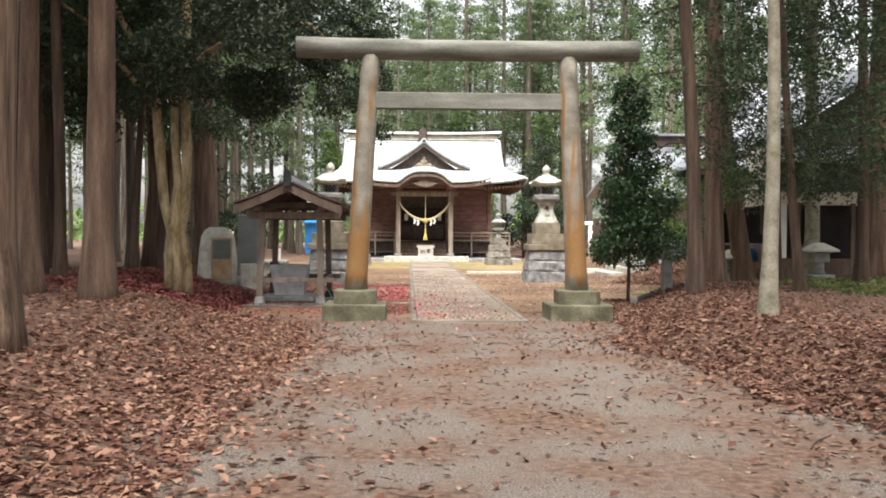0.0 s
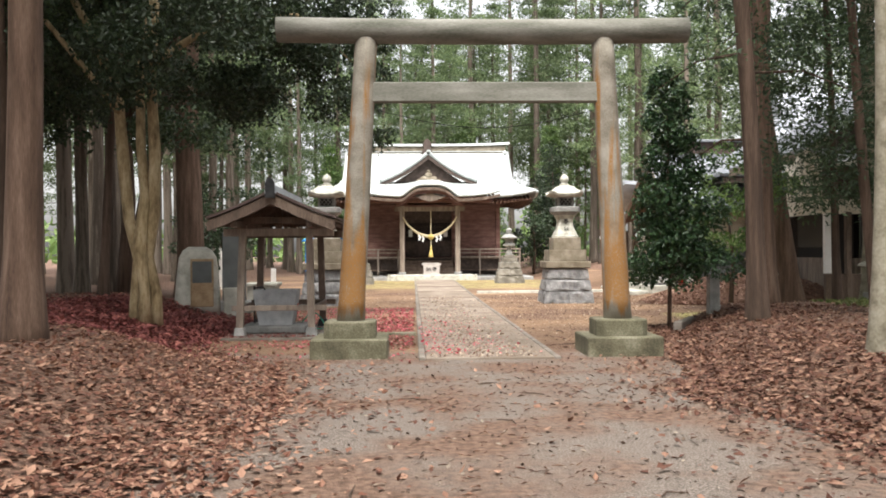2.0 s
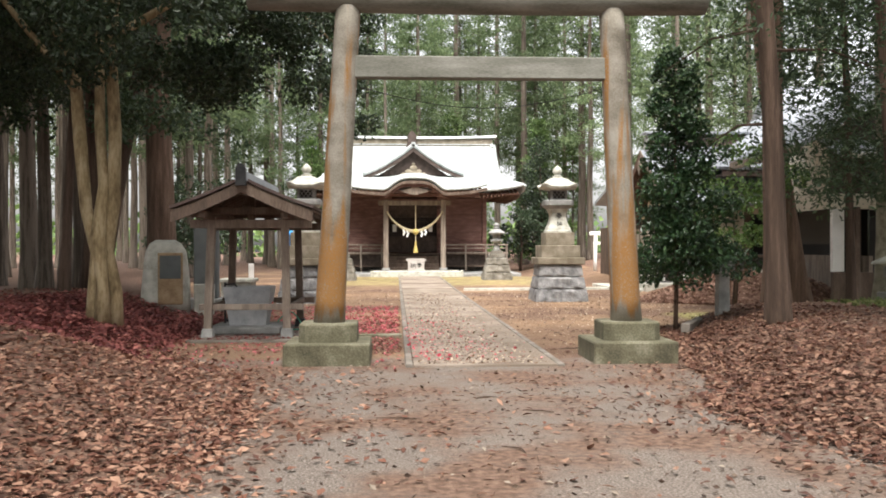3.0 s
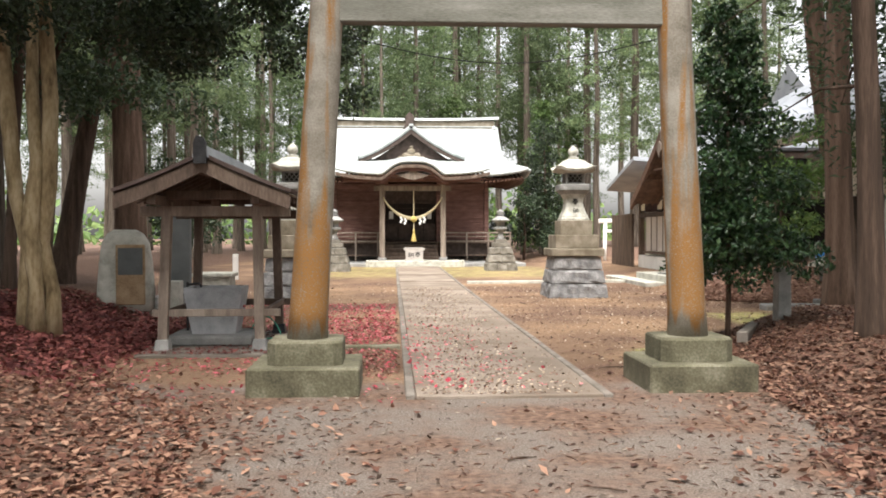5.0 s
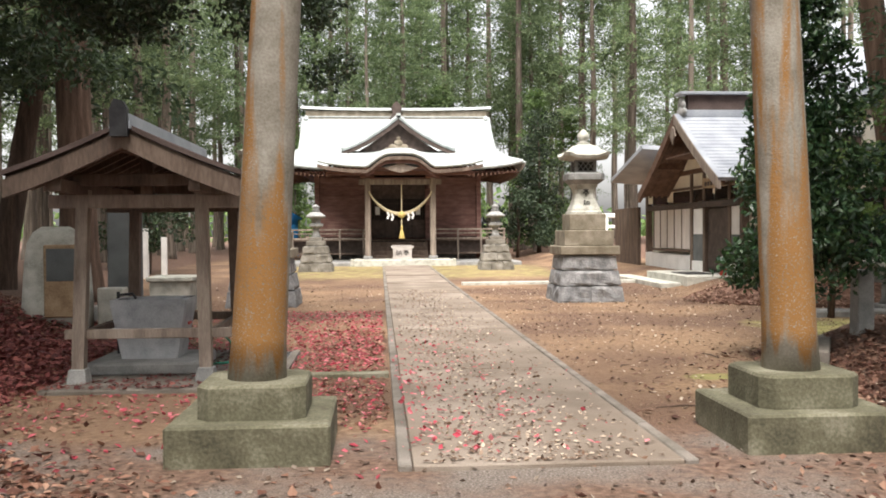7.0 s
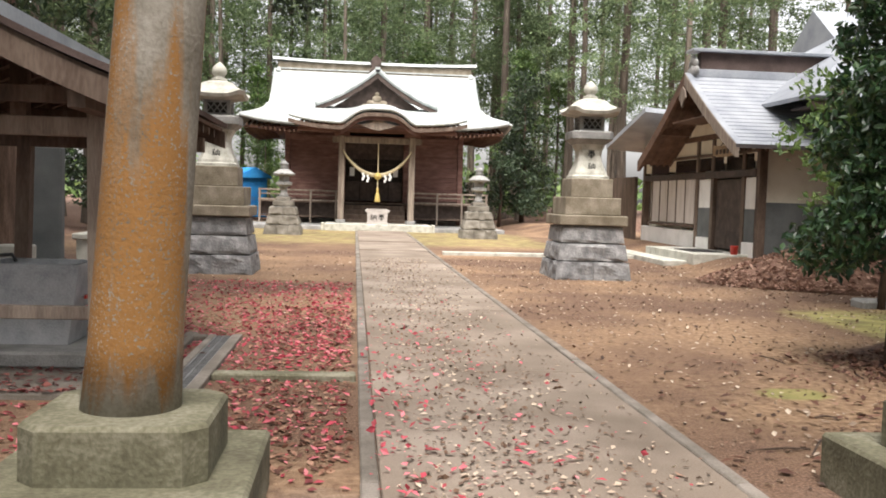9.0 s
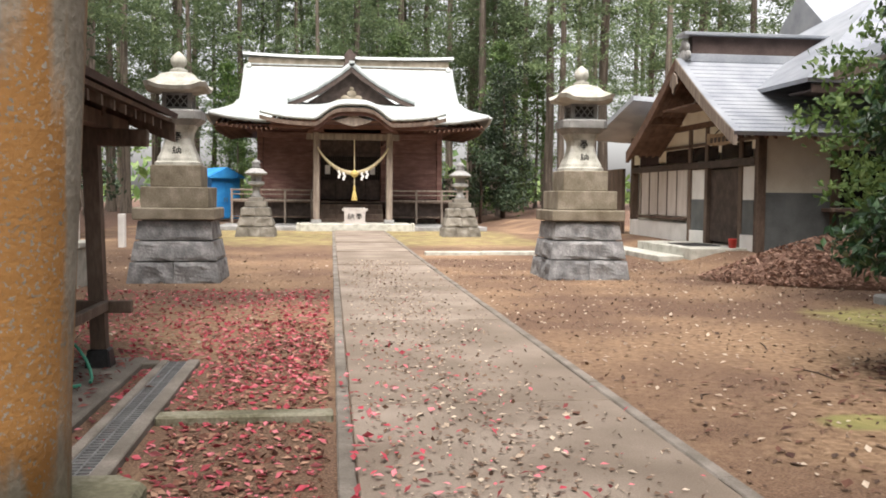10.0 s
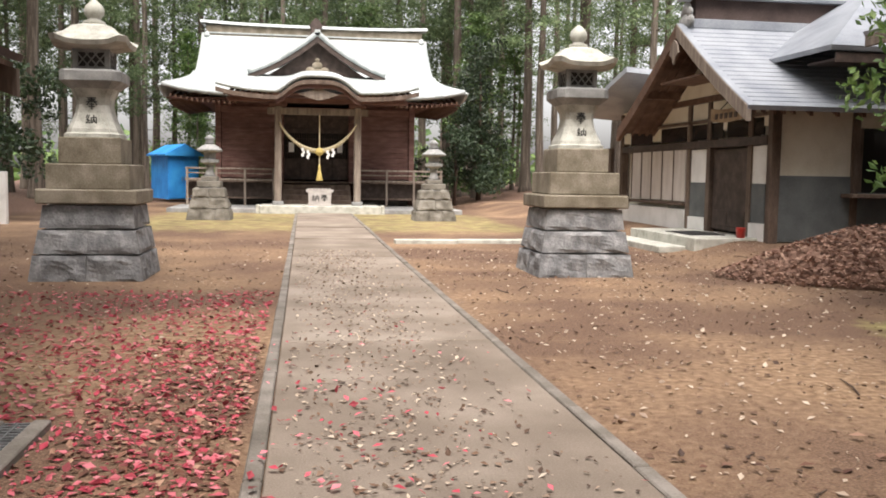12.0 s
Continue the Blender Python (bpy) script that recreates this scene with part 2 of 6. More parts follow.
def ground_material():
    """Gravel drive, raked sandy court and litter-covered banks, chosen by the sheet's cover mask."""
    m = bpy.data.materials.new("earth_and_gravel")
    m.use_nodes = True
    n, l = m.node_tree.nodes, m.node_tree.links
    p = n["Principled BSDF"]
    co = n.new("ShaderNodeTexCoord")

    def noise_at(scale, detail=6):
        t = n.new("ShaderNodeTexNoise")
        t.inputs["Scale"].default_value, t.inputs["Detail"].default_value = scale, detail
        l.new(co.outputs["Object"], t.inputs[0])
        return t.outputs[0]

    def ramp(src, stops, lo=0.3, hi=0.7):
        r = n.new("ShaderNodeValToRGB")
        for i, c in enumerate(stops):
            e = r.color_ramp.elements[i] if i < 2 else r.color_ramp.elements.new(0.5)
            e.position, e.color = lo + (hi - lo) * i / (len(stops) - 1), (*c, 1)
        l.new(src, r.inputs[0])
        return r.outputs[0]

    def blend(fac, a, b):
        x = n.new("ShaderNodeMix")
        x.data_type = "RGBA"
        l.new(fac, x.inputs[0])
        l.new(a, x.inputs[6])
        l.new(b, x.inputs[7])
        return x.outputs[2]

    big, mid, fine, grit = noise_at(0.35), noise_at(2.2), noise_at(14), noise_at(60, 3)
    gravel = blend(ramp(noise_at(0.8, 8), [(0, 0, 0), (1, 1, 1)], 0.42, 0.58), ramp(grit, [(0.07, 0.055, 0.044), (0.15, 0.122, 0.102), (0.29, 0.25, 0.217)]),
                   ramp(fine, [(0.07, 0.04, 0.026), (0.135, 0.08, 0.054), (0.215, 0.14, 0.1)]))
    sand = ramp(fine, [(0.15, 0.085, 0.045), (0.25, 0.157, 0.09), (0.36, 0.245, 0.152)])
    sand = blend(ramp(big, [(0, 0, 0), (1, 1, 1)], 0.36, 0.56), sand, ramp(grit, [(0.065, 0.034, 0.02), (0.125, 0.07, 0.042), (0.215, 0.135, 0.088)]))
    litter = ramp(fine, [(0.055, 0.03, 0.02), (0.13, 0.072, 0.048), (0.23, 0.14, 0.1)])
    moss = ramp(mid, [(0.13, 0.13, 0.04), (0.24, 0.22, 0.075), (0.34, 0.28, 0.12)])
    att = n.new("ShaderNodeAttribute")
    att.attribute_name = "cover"
    sep = n.new("ShaderNodeSeparateColor")
    l.new(att.outputs["Color"], sep.inputs[0])
    rough_edge = n.new("ShaderNodeMath")
    rough_edge.operation = "MULTIPLY_ADD"
    l.new(mid, rough_edge.inputs[0])
    rough_edge.inputs[1].default_value = 0.6
    rough_edge.inputs[2].default_value = -0.3

    def mask(ch):
        a = n.new("ShaderNodeMath")
        l.new(sep.outputs[ch], a.inputs[0])
        l.new(rough_edge.outputs[0], a.inputs[1])
        r = n.new("ShaderNodeMapRange")
        r.inputs["From Min"].default_value, r.inputs["From Max"].default_value = 0.35, 0.65
        l.new(a.outputs[0], r.inputs[0])
        return r.outputs[0]

    c = blend(mask(1), gravel, sand)
    c = blend(mask(2), c, moss)
    c = blend(mask(0), c, litter)
    l.new(c, p.inputs["Base Color"])
    p.inputs["Roughness"].default_value = 0.95
    bp = n.new("ShaderNodeBump")
    bp.inputs["Strength"].default_value, bp.inputs["Distance"].default_value = 0.7, 0.02
    s = n.new("ShaderNodeMath")
    l.new(fine, s.inputs[0])
    l.new(grit, s.inputs[1])
    l.new(s.outputs[0], bp.inputs["Height"])
    l.new(bp.outputs[0], p.inputs["Normal"])
    return m


M_GROUND = ground_material()


# ---- building helpers ----
def part(name, bm, mat, parent=None, label="", smooth=False):
    """Links a bmesh as one mesh object under a thing or part."""
    me = bpy.data.meshes.new(name)
    bm.normal_update()
    bm.to_mesh(me)
    bm.free()
    me.materials.append(mat)
    if smooth:
        for f in me.polygons:
            f.use_smooth = True
    ob = new(name, me)
    if parent is not None:
        ob.parent = parent
    if label:
        tagged(ob, label)
    return ob


def shared(name, me, parent, loc=(0, 0, 0), rot=(0, 0, 0), scale=(1, 1, 1)):
    """One more object on a mesh that is already there."""
    ob = new(name, me)
    ob.parent = parent
    ob.location, ob.rotation_euler, ob.scale = loc, rot, scale
    return ob


def thing(name, label, category, at=(0, 0, 0), turn=0, group="", kind=""):
    ob = new(name)
    ob.empty_display_size = 0.2
    ob.matrix_world = pose(*at, 0, 0, turn)
    return tagged(ob, label, category, group, kind)


def raw(verts, faces):
    bm = bmesh.new()
    vs = [bm.verts.new(v) for v in verts]
    for f in faces:
        bm.faces.new([vs[i] for i in f])
    return bm


def box(bm, x0, x1, y0, y1, z0, z1, bevel=0.0, jitter=0.0, taper=0.0):
    """A box, bevelled; taper draws the top in on all sides."""
    vs = []
    for z, k in ((z0, 0), (z1, taper)):
        for x, y in ((x0 + k, y0 + k), (x1 - k, y0 + k), (x1 - k, y1 - k), (x0 + k, y1 - k)):
            vs.append(bm.verts.new((x + random.uniform(-jitter, jitter), y + random.uniform(-jitter, jitter), z + random.uniform(-jitter, jitter))))
    fs = [bm.faces.new([vs[i] for i in q]) for q in ((3, 2, 1, 0), (4, 5, 6, 7), (0, 1, 5, 4), (1, 2, 6, 5), (2, 3, 7, 6), (3, 0, 4, 7))]
    if bevel:
        es = list({e for f in fs for e in f.edges})
        bmesh.ops.bevel(bm, geom=es, offset=bevel, segments=1, affect="EDGES")
    return bm


def boxed(name, dims, mat, parent=None, label="", bevel=0.01, jitter=0.0, taper=0.0):
    return part(name, box(bmesh.new(), *dims, bevel, jitter, taper), mat, parent, label)


def rings(bm, loops, caps=True):
    """Skins closed loops of equal length."""
    rows = [[bm.verts.new(p) for p in lp] for lp in loops]
    n = len(rows[0])
    for a, b in zip(rows, rows[1:]):
        for i in range(n):
            bm.faces.new((a[i], a[(i + 1) % n], b[(i + 1) % n], b[i]))
    if caps:
        bm.faces.new(rows[0][::-1])
        bm.faces.new(rows[-1])
    return bm


def tube(bm, pts, radii, n=8):
    """A round bar along points."""
    pts = [Vector(p) for p in pts]
    loops = []
    for i, p in enumerate(pts):
        d = (pts[min(i + 1, len(pts) - 1)] - pts[max(i - 1, 0)]).normalized()
        s = d.cross(Vector((0.31, 0.95, 0.05))).normalized()
        if s.length < 0.1:
            s = d.cross(Vector((1, 0, 0))).normalized()
        u = s.cross(d)
        r = radii[i] if hasattr(radii, "__len__") else radii
        loops.append([p + r * (math.cos(2 * math.pi * k / n) * s + math.sin(2 * math.pi * k / n) * u) for k in range(n)])
    return rings(bm, loops)


def turned(bm, profile, n=24, square=0.0, turn=0.0):
    """A body of (radius, height) rows; square 1 gives four sides, 0 a circle, with that many sides n."""
    loops = []
    for r, z in profile:
        lp = []
        for k in range(n):
            a = 2 * math.pi * (k + 0.5) / n + turn
            c, s = math.cos(a), math.sin(a)
            q = r / max(abs(c), abs(s)) * square + r * (1 - square)
            lp.append((q * c, q * s, z))
        loops.append(lp)
    return rings(bm, loops)


def sheet(bm, fn, nu, nv):
    """A grid surface of fn(u, v), u and v from 0 to 1."""
    g = [[bm.verts.new(fn(i / nu, j / nv)) for j in range(nv + 1)] for i in range(nu + 1)]
    for i in range(nu):
        for j in range(nv):
            bm.faces.new((g[i][j], g[i + 1][j], g[i + 1][j + 1], g[i][j + 1]))
    return bm


def thick(ob, t, offset=-1.0):
    mod = ob.modifiers.new("thickness", "SOLIDIFY")
    mod.thickness, mod.offset = t, offset
    return ob


def smooth01(a, b, v):
    """Eases from 0 at a to 1 at b, whichever is larger."""
    t = min(1.0, max(0.0, (v - a) / (b - a)))
    return t * t * (3 - 2 * t)


# ---- the ground ----
def bank_left(y):
    return -1.75 + 0.4 * noise.noise((y * 0.4, 3.1, 0)) - 2.3 * smooth01(13.5, 18, y) - 1.6 * smooth01(23, 28, y) - 3.0 * smooth01(30, 40, y)


def bank_right(y):
    return 3.05 + 0.8 * smooth01(13, 5, y) + 0.35 * noise.noise((y * 0.45, 7.7, 0)) + 1.0 * smooth01(11, 16, y) + 0.9 * smooth01(17, 20.5, y) + 6.0 * smooth01(20.8, 23.5, y)


def ground_z(x, y):
    l = smooth01(0, 2.6, bank_left(y) - x) * (0.55 - 0.3 * smooth01(24, 34, y))
    r = smooth01(0, 1.7, x - bank_right(y)) * 0.42
    bumpy = 0.05 * noise.noise((x * 0.6, y * 0.6, 0)) + 0.03 * noise.noise((x * 1.9, y * 1.9, 4))
    flat = 0.006 * noise.noise((x * 0.8, y * 0.8, 2))
    k = max(l, r) / 0.5
    rise = 0.07 * smooth01(30, 48, y) + 0.28 * smooth01(7.6, 9.2, x) * smooth01(30.5, 33, y)
    return l + r + bumpy * min(1, k) + flat + rise


def build_ground():
    xs = np.concatenate([-np.geomspace(160, 13, 16), np.arange(-12, 12.01, 0.2), np.geomspace(13, 160, 16)])
    ys = np.concatenate([-np.geomspace(120, 4.5, 12), np.arange(-4, 36, 0.2), np.geomspace(36.3, 260, 40)])
    verts = [(x, y, ground_z(x, y)) for y in ys for x in xs]
    w = len(xs)
    faces = [(j * w + i, j * w + i + 1, (j + 1) * w + i + 1, (j + 1) * w + i) for j in range(len(ys) - 1) for i in range(w - 1)]
    me = bpy.data.meshes.new("ground")
    me.from_pydata(verts, [], faces)
    col = me.color_attributes.new("cover", "FLOAT_COLOR", "POINT")
    vals = []
    for x, y, z in verts:
        litter = max(smooth01(-0.9, 1.3, bank_left(y) - x), smooth01(-0.9, 1.2, x - bank_right(y)) * (1 - smooth01(21, 23, y) * (1 - smooth01(9, 12, x))), smooth01(58, 63, y))
        court = smooth01(15.2, 17.5, y)
        moss = 0.9 * smooth01(5.2, 6.6, x) * (1 - smooth01(8, 10, x)) * smooth01(19.5, 21, y) * (1 - smooth01(24, 26, y)) * 0.75
        moss = max(moss, 0.5 * smooth01(36, 40, y) * (1 - smooth01(49, 52, y)) * (1 - smooth01(5, 7, abs(x - 1))), 0.8 * smooth01(8.5, 11, x) * (1 - smooth01(26, 30, y)) * smooth01(17, 20, y))
        moss = max(moss, 0.95 * (1 - smooth01(0.15, 0.5, math.hypot(x - 3.5, (y - 18.9) * 1.4))))
        vals += [litter, court, moss, 1]
    col.data.foreach_set("color", vals)
    me.materials.append(M_GROUND)
    for f in me.polygons:
        f.use_smooth = True
    ob = new("ground", me)
    return tagged(ob, "gravel drive and sandy shrine court between leaf-covered banks", "ground", kind="structure")


build_ground()

# ---- paved path ----
def build_path():
    pave = thing("paved_path", "long grey concrete paved approach with edging kerbs", "path", kind="structure")
    y, i = 15.35, 0
    while y < 48.8:
        ln = 4.2 if y + 4.2 < 47 else 48.85 - y
        boxed("slab", (0.122, 1.973, y + 0.006, y + ln - 0.006, -0.12, 0.034 + 0.07 * smooth01(30, 48, y + 2)), M_CONCRETE, pave, bevel=0.008)
        y += ln
    for x0, x1 in ((0.02, 0.114), (1.98, 2.07)):
        y = 15.35
        while y < 48.8:
            ln = min(1.2, 48.85 - y)
            boxed("kerbstone", (x0, x1, y + 0.006, y + ln - 0.006, -0.12, 0.038 + random.uniform(-0.004, 0.004) + 0.07 * smooth01(30, 48, y + 2)), M_KERB, pave, bevel=0.01, jitter=0.003)
            y += ln
    cross = thing("cross_kerb", "low concrete kerb joining drain and path", "kerb", kind="structure")
    boxed("kerbstone", (-1.13, 0.0, 19.2, 19.36, -0.1, 0.06), M_MOSSY, cross, bevel=0.012)
    side = thing("side_walk", "narrow pale concrete strip crossing the court to the office", "path", kind="structure")
    for k in range(5):
        boxed("slab", (2.3 + k * 1.42, 2.3 + k * 1.42 + 1.4, 35.45 + 0.12 * k, 35.8 + 0.12 * k, -0.05, 0.10), M_STONE_PALE, side, bevel=0.01)
    drain = thing("drain_channel", "concrete drain channel with a slotted steel grating", "drain")
    for x0, x1 in ((-1.47, -1.4), (-1.24, -1.14)):
        boxed("channel_side", (x0, x1, 17.3, 21.3, -0.1, 0.05), M_KERB, drain, bevel=0.008)
    bm = bmesh.new()
    for x in (-1.395, -1.32, -1.245):
        box(bm, x - 0.006, x + 0.006, 17.3, 21.3, 0.015, 0.035)
    k = 17.32
    while k < 21.28:
        box(bm, -1.395, -1.245, k, k + 0.018, 0.016, 0.034)
        k += 0.055
    part("grating", bm, M_STEEL, drain)
    boxed("channel_bed", (-1.4, -1.24, 17.3, 21.3, -0.08, 0.006), M_IRON, drain, bevel=0)
    boxed("cross_channel", (-2.3, -1.48, 21.15, 21.32, -0.1, 0.045), M_KERB, drain, bevel=0.008)


build_path()


# ---- torii ----
def build_torii():
    t = thing("torii_gate", "tall concrete shrine gate streaked with ochre lichen", "torii gate", (0, 16.1, 0))
    for cx, lean, r0 in ((-1.0, 0.26, 0.203), (3.06, -0.2, 0.203)):
        boxed("base_block", (cx - 0.56, cx + 0.56, -0.56, 0.56, -0.08, 0.285), M_MOSSY, t, "moss-stained square lower base block", 0.018, 0.004)
        bm = bmesh.new()
        lo = []
        for s in ((0.38, 0.285), (0.38, 0.51), (0.365, 0.53)):
            a, z = s
            c = 0.09
            lo.append([(cx + x, y, z) for x, y in ((a - c, -a), (a, -a + c), (a, a - c), (a - c, a), (-a + c, a), (-a, a - c), (-a, -a + c), (-a + c, -a))])
        part("upper_base_block", rings(bm, lo), M_MOSSY, t, "chamfered upper base block")
        bm = bmesh.new()
        loops = []
        for i in range(15):
            f = i / 14
            z = 0.53 + f * 4.25
            r = r0 - 0.035 * f + (0.012 if i == 0 else 0)
            x = cx + lean * f
            loops.append([(x + r * math.cos(a), r * math.sin(a), z) for a in [2 * math.pi * k / 28 for k in range(28)]])
        part("pillar", rings(bm, loops), M_TORII, t, smooth=True)
    # the log-like lintel with a hewn top ridge
    bm = bmesh.new()
    loops = []
    for i in range(13):
        f = i / 12
        x = -2.08 + 6.24 * f
        z = 4.905 + 0.03 * (2 * f - 1) ** 2
        lp = []
        for k in range(20):
            a = 2 * math.pi * k / 20
            yy, zz = 0.215 * math.cos(a), 0.2 * math.sin(a)
            lp.append((x, yy, z + (min(zz, 0.135 + 0.05 * (1 - abs(yy) / 0.2)))))
        loops.append(lp)
    part("top_lintel", rings(bm, loops), M_BEAM, t, "round grey top lintel with moss on its ridge", smooth=True)
    boxed("tie_beam", (-0.72, 2.83, -0.09, 0.09, 3.82, 4.12), M_BEAM, t, "flat grey tie beam between the pillars", 0.015)
    # thin wire strung behind the gate
    pts = [(-0.6 + 3.4 * i / 12, 0.26, 3.75 - 0.28 * math.sin(math.pi * i / 12)) for i in range(13)]
    part("wire", tube(bmesh.new(), pts, 0.006, 5), M_IRON, t, "thin slack wire")


build_torii()


# ---- water pavilion ----
def build_pavilion():
    t = thing("water_pavilion", "small open wooden purification pavilion with a gabled roof", "pavilion", (-2.5, 0, 0))
    fy, by = 19.0, 21.0
    for sx in (-1, 1):
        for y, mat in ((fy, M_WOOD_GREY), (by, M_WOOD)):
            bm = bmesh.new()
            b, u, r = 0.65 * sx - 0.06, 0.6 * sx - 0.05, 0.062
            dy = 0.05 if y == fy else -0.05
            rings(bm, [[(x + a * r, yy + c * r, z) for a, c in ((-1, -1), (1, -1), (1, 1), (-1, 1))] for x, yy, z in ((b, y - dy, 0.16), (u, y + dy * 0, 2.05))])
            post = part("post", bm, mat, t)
            boxed("post_shoe", (b - 0.105, b + 0.105, y - dy - 0.105, y - dy + 0.105, 0.04, 0.2), M_STONE if y == fy else M_IRON, t, bevel=0.012, taper=0.02)
    for y in (fy, by):
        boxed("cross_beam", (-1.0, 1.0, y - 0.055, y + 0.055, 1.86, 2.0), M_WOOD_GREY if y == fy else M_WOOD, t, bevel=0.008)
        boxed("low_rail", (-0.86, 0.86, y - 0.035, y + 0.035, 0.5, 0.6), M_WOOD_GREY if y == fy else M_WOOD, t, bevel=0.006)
        boxed("king_post", (-0.06, 0.06, y - 0.05, y + 0.05, 2.0, 2.42), M_WOOD, t, bevel=0.006)
        boxed("upper_beam", (-0.72, 0.72, y - 0.3, y - 0.2, 2.08, 2.2), M_WOOD, t, bevel=0.006)
    for sx in (-0.65, 0.65):
        boxed("side_rail", (sx - 0.03, sx + 0.03, fy, by, 0.52, 0.6), M_WOOD, t, bevel=0.006)
        boxed("wall_plate", (sx - 0.06, sx + 0.06, fy - 0.85, by + 0.65, 2.0, 2.12), M_WOOD, t, bevel=0.006)

    def prof(u):
        # u from -1 (one eave) to 1: a slightly concave gable line
        a = abs(u)
        return 2.62 - 0.57 * a + 0.10 * a * a

    y0, y1 = 18.05, 21.75
    roof = part("roof", sheet(bmesh.new(), lambda u, v: (1.12 * (2 * u - 1), y0 + (y1 - y0) * v, prof(2 * u - 1) + 0.04), 20, 2), M_BROWNMETAL, t, "brown sheet roof")
    thick(roof, 0.045)
    under = part("roof_boarding", sheet(bmesh.new(), lambda u, v: (1.08 * (2 * u - 1), y0 + 0.06 + (y1 - y0 - 0.12) * v, prof(2 * u - 1) - 0.012), 20, 2), M_WOOD, t)
    thick(under, 0.03)
    for y in (y0 + 0.02, y1 - 0.08):
        for s in (-1, 1):
            bm = bmesh.new()
            loops = []
            for i in range(11):
                a = i / 10
                zz = prof(a) - 0.045
                loops.append([(s * 1.1 * a, y, zz), (s * 1.1 * a, y + 0.06, zz), (s * 1.1 * a, y + 0.06, zz - 0.17), (s * 1.1 * a, y, zz - 0.17)])
            part("bargeboard", rings(bm, loops), M_WOOD, t, "broad curved brown bargeboard")
    for s in (-1, 1):
        k = y0 + 0.25
        while k < y1 - 0.2:
            bm = bmesh.new()
            rings(bm, [[(s * 1.05 * a, k + d, prof(a) - 0.05 - e) for d, e in ((0, 0), (0.05, 0), (0.05, 0.07), (0, 0.07))] for a in (0.05, 0.5, 1.0)])
            part("rafter", bm, M_WOOD, t)
            k += 0.33
    boxed("ridge_beam", (-0.06, 0.06, y0 + 0.1, y1 - 0.1, 2.38, 2.52), M_WOOD, t)
    bm = bmesh.new()
    rings(bm, [[(x, y, z) for x, z in ((-0.1, 2.58), (0.1, 2.58), (0.08, 2.72), (0.0, 2.76), (-0.08, 2.72))] for y in (y0 - 0.05, y1 + 0.05)])
    part("ridge_cap", bm, M_SLATE, t, "pale metal ridge cap")
    bm = bmesh.new()
    rings(bm, [[(x, y, z) for x, z in ((-0.08, 2.5), (0.08, 2.5), (0.08, 2.76), (0.04, 2.83), (-0.04, 2.85), (-0.08, 2.76))] for y in (y0 - 0.1, y0 - 0.02)])
    part("ridge_end", bm, M_IRON, t, "dark ridge end ornament")
    floor = thing("pavilion_slab", "worn concrete floor slab with a raised stone edge", "slab", (-2.48, 0, 0), kind="structure")
    boxed("slab", (-1.0, 0.88, 18.5, 21.45, -0.1, 0.05), M_KERB, floor, bevel=0.015)
    b = thing("water_basin", "grey stone water basin on a low plinth", "water basin", (-2.69, 20.0, 0.05))
    boxed("plinth", (-0.62, 0.6, -0.62, 0.55, 0.0, 0.13), M_STONE, b, bevel=0.02)
    bm = bmesh.new()
    outer = [(0.31, 0.13), (0.41, 0.74), (0.41, 0.8)]
    loops = []
    for (a, z) in outer + [(0.35, 0.8), (0.33, 0.60)]:
        c = 0.8 * a
        loops.append([(-a, -c, z), (a, -c, z), (a, c, z), (-a, c, z)])
    part("bowl", rings(bm, loops), M_BOWL, b)
    boxed("water", (-0.35, 0.35, -0.28, 0.28, 0.6, 0.70), M_GLASSY, b, "still dark water", 0)
    bm = bmesh.new()
    tube(bm, [(-0.48, 0.25, 0.0), (-0.48, 0.25, 0.86)], 0.02, 8)
    tube(bm, [(-0.48, 0.25, 0.82), (-0.3, 0.2, 0.84), (-0.26, 0.19, 0.78)], 0.016, 8)
    part("tap", bm, M_IRON, b)
    bm = bmesh.new()
    for k in range(3):
        box(bm, 0.40, 0.415, -0.12 + k * 0.02, 0.02 + 0.01 * k, 0.5 - 0.09 * k, 0.53 - 0.09 * k)
    part("painted_mark", bm, M_RED, b, "small red mark")
    hose = thing("garden_hose", "green garden hose looped on the pavilion slab", "hose", (-2.05, 20.3, 0.05))
    pts = [(0.25 * math.cos(a) * (1 + 0.05 * math.sin(3 * a)), 0.2 * math.sin(a), 0.016 + 0.3 * max(0, math.sin(a)) ** 2) for a in [2 * math.pi * i / 24 for i in range(23)]]
    part("coil", tube(bmesh.new(), pts, 0.013, 6), M_HOSE, hose)


M_GLASSY = bpy.data.materials.new("still_water")
M_GLASSY.use_nodes = True
M_GLASSY.node_tree.nodes["Principled BSDF"].inputs["Base Color"].default_value = (0.05, 0.055, 0.05, 1)
M_GLASSY.node_tree.nodes["Principled BSDF"].inputs["Roughness"].default_value = 0.05
build_pavilion()


# ---- stone lanterns ----
def rough_block(dx, dy, dz, amp=0.02):
    """A split-face block: bulged, uneven faces."""
    bm = bmesh.new()
    bmesh.ops.create_cube(bm, size=1.0)
    bmesh.ops.subdivide_edges(bm, edges=bm.edges[:], cuts=5, use_grid_fill=True)
    seed = random.uniform(0, 50)
    for v in bm.verts:
        e = max(abs(v.co.x), abs(v.co.y), abs(v.co.z))
        inner = (abs(v.co.x) < 0.45) + (abs(v.co.y) < 0.45) + (abs(v.co.z) < 0.45)
        v.co = Vector((v.co.x * dx, v.co.y * dy, v.co.z * dz + dz / 2))
        if inner == 2:
            q = noise.noise(v.co * 5 + Vector((seed, 0, 0)))
            v.co += v.normal * amp * (0.7 + q * 2.2)
    return bm


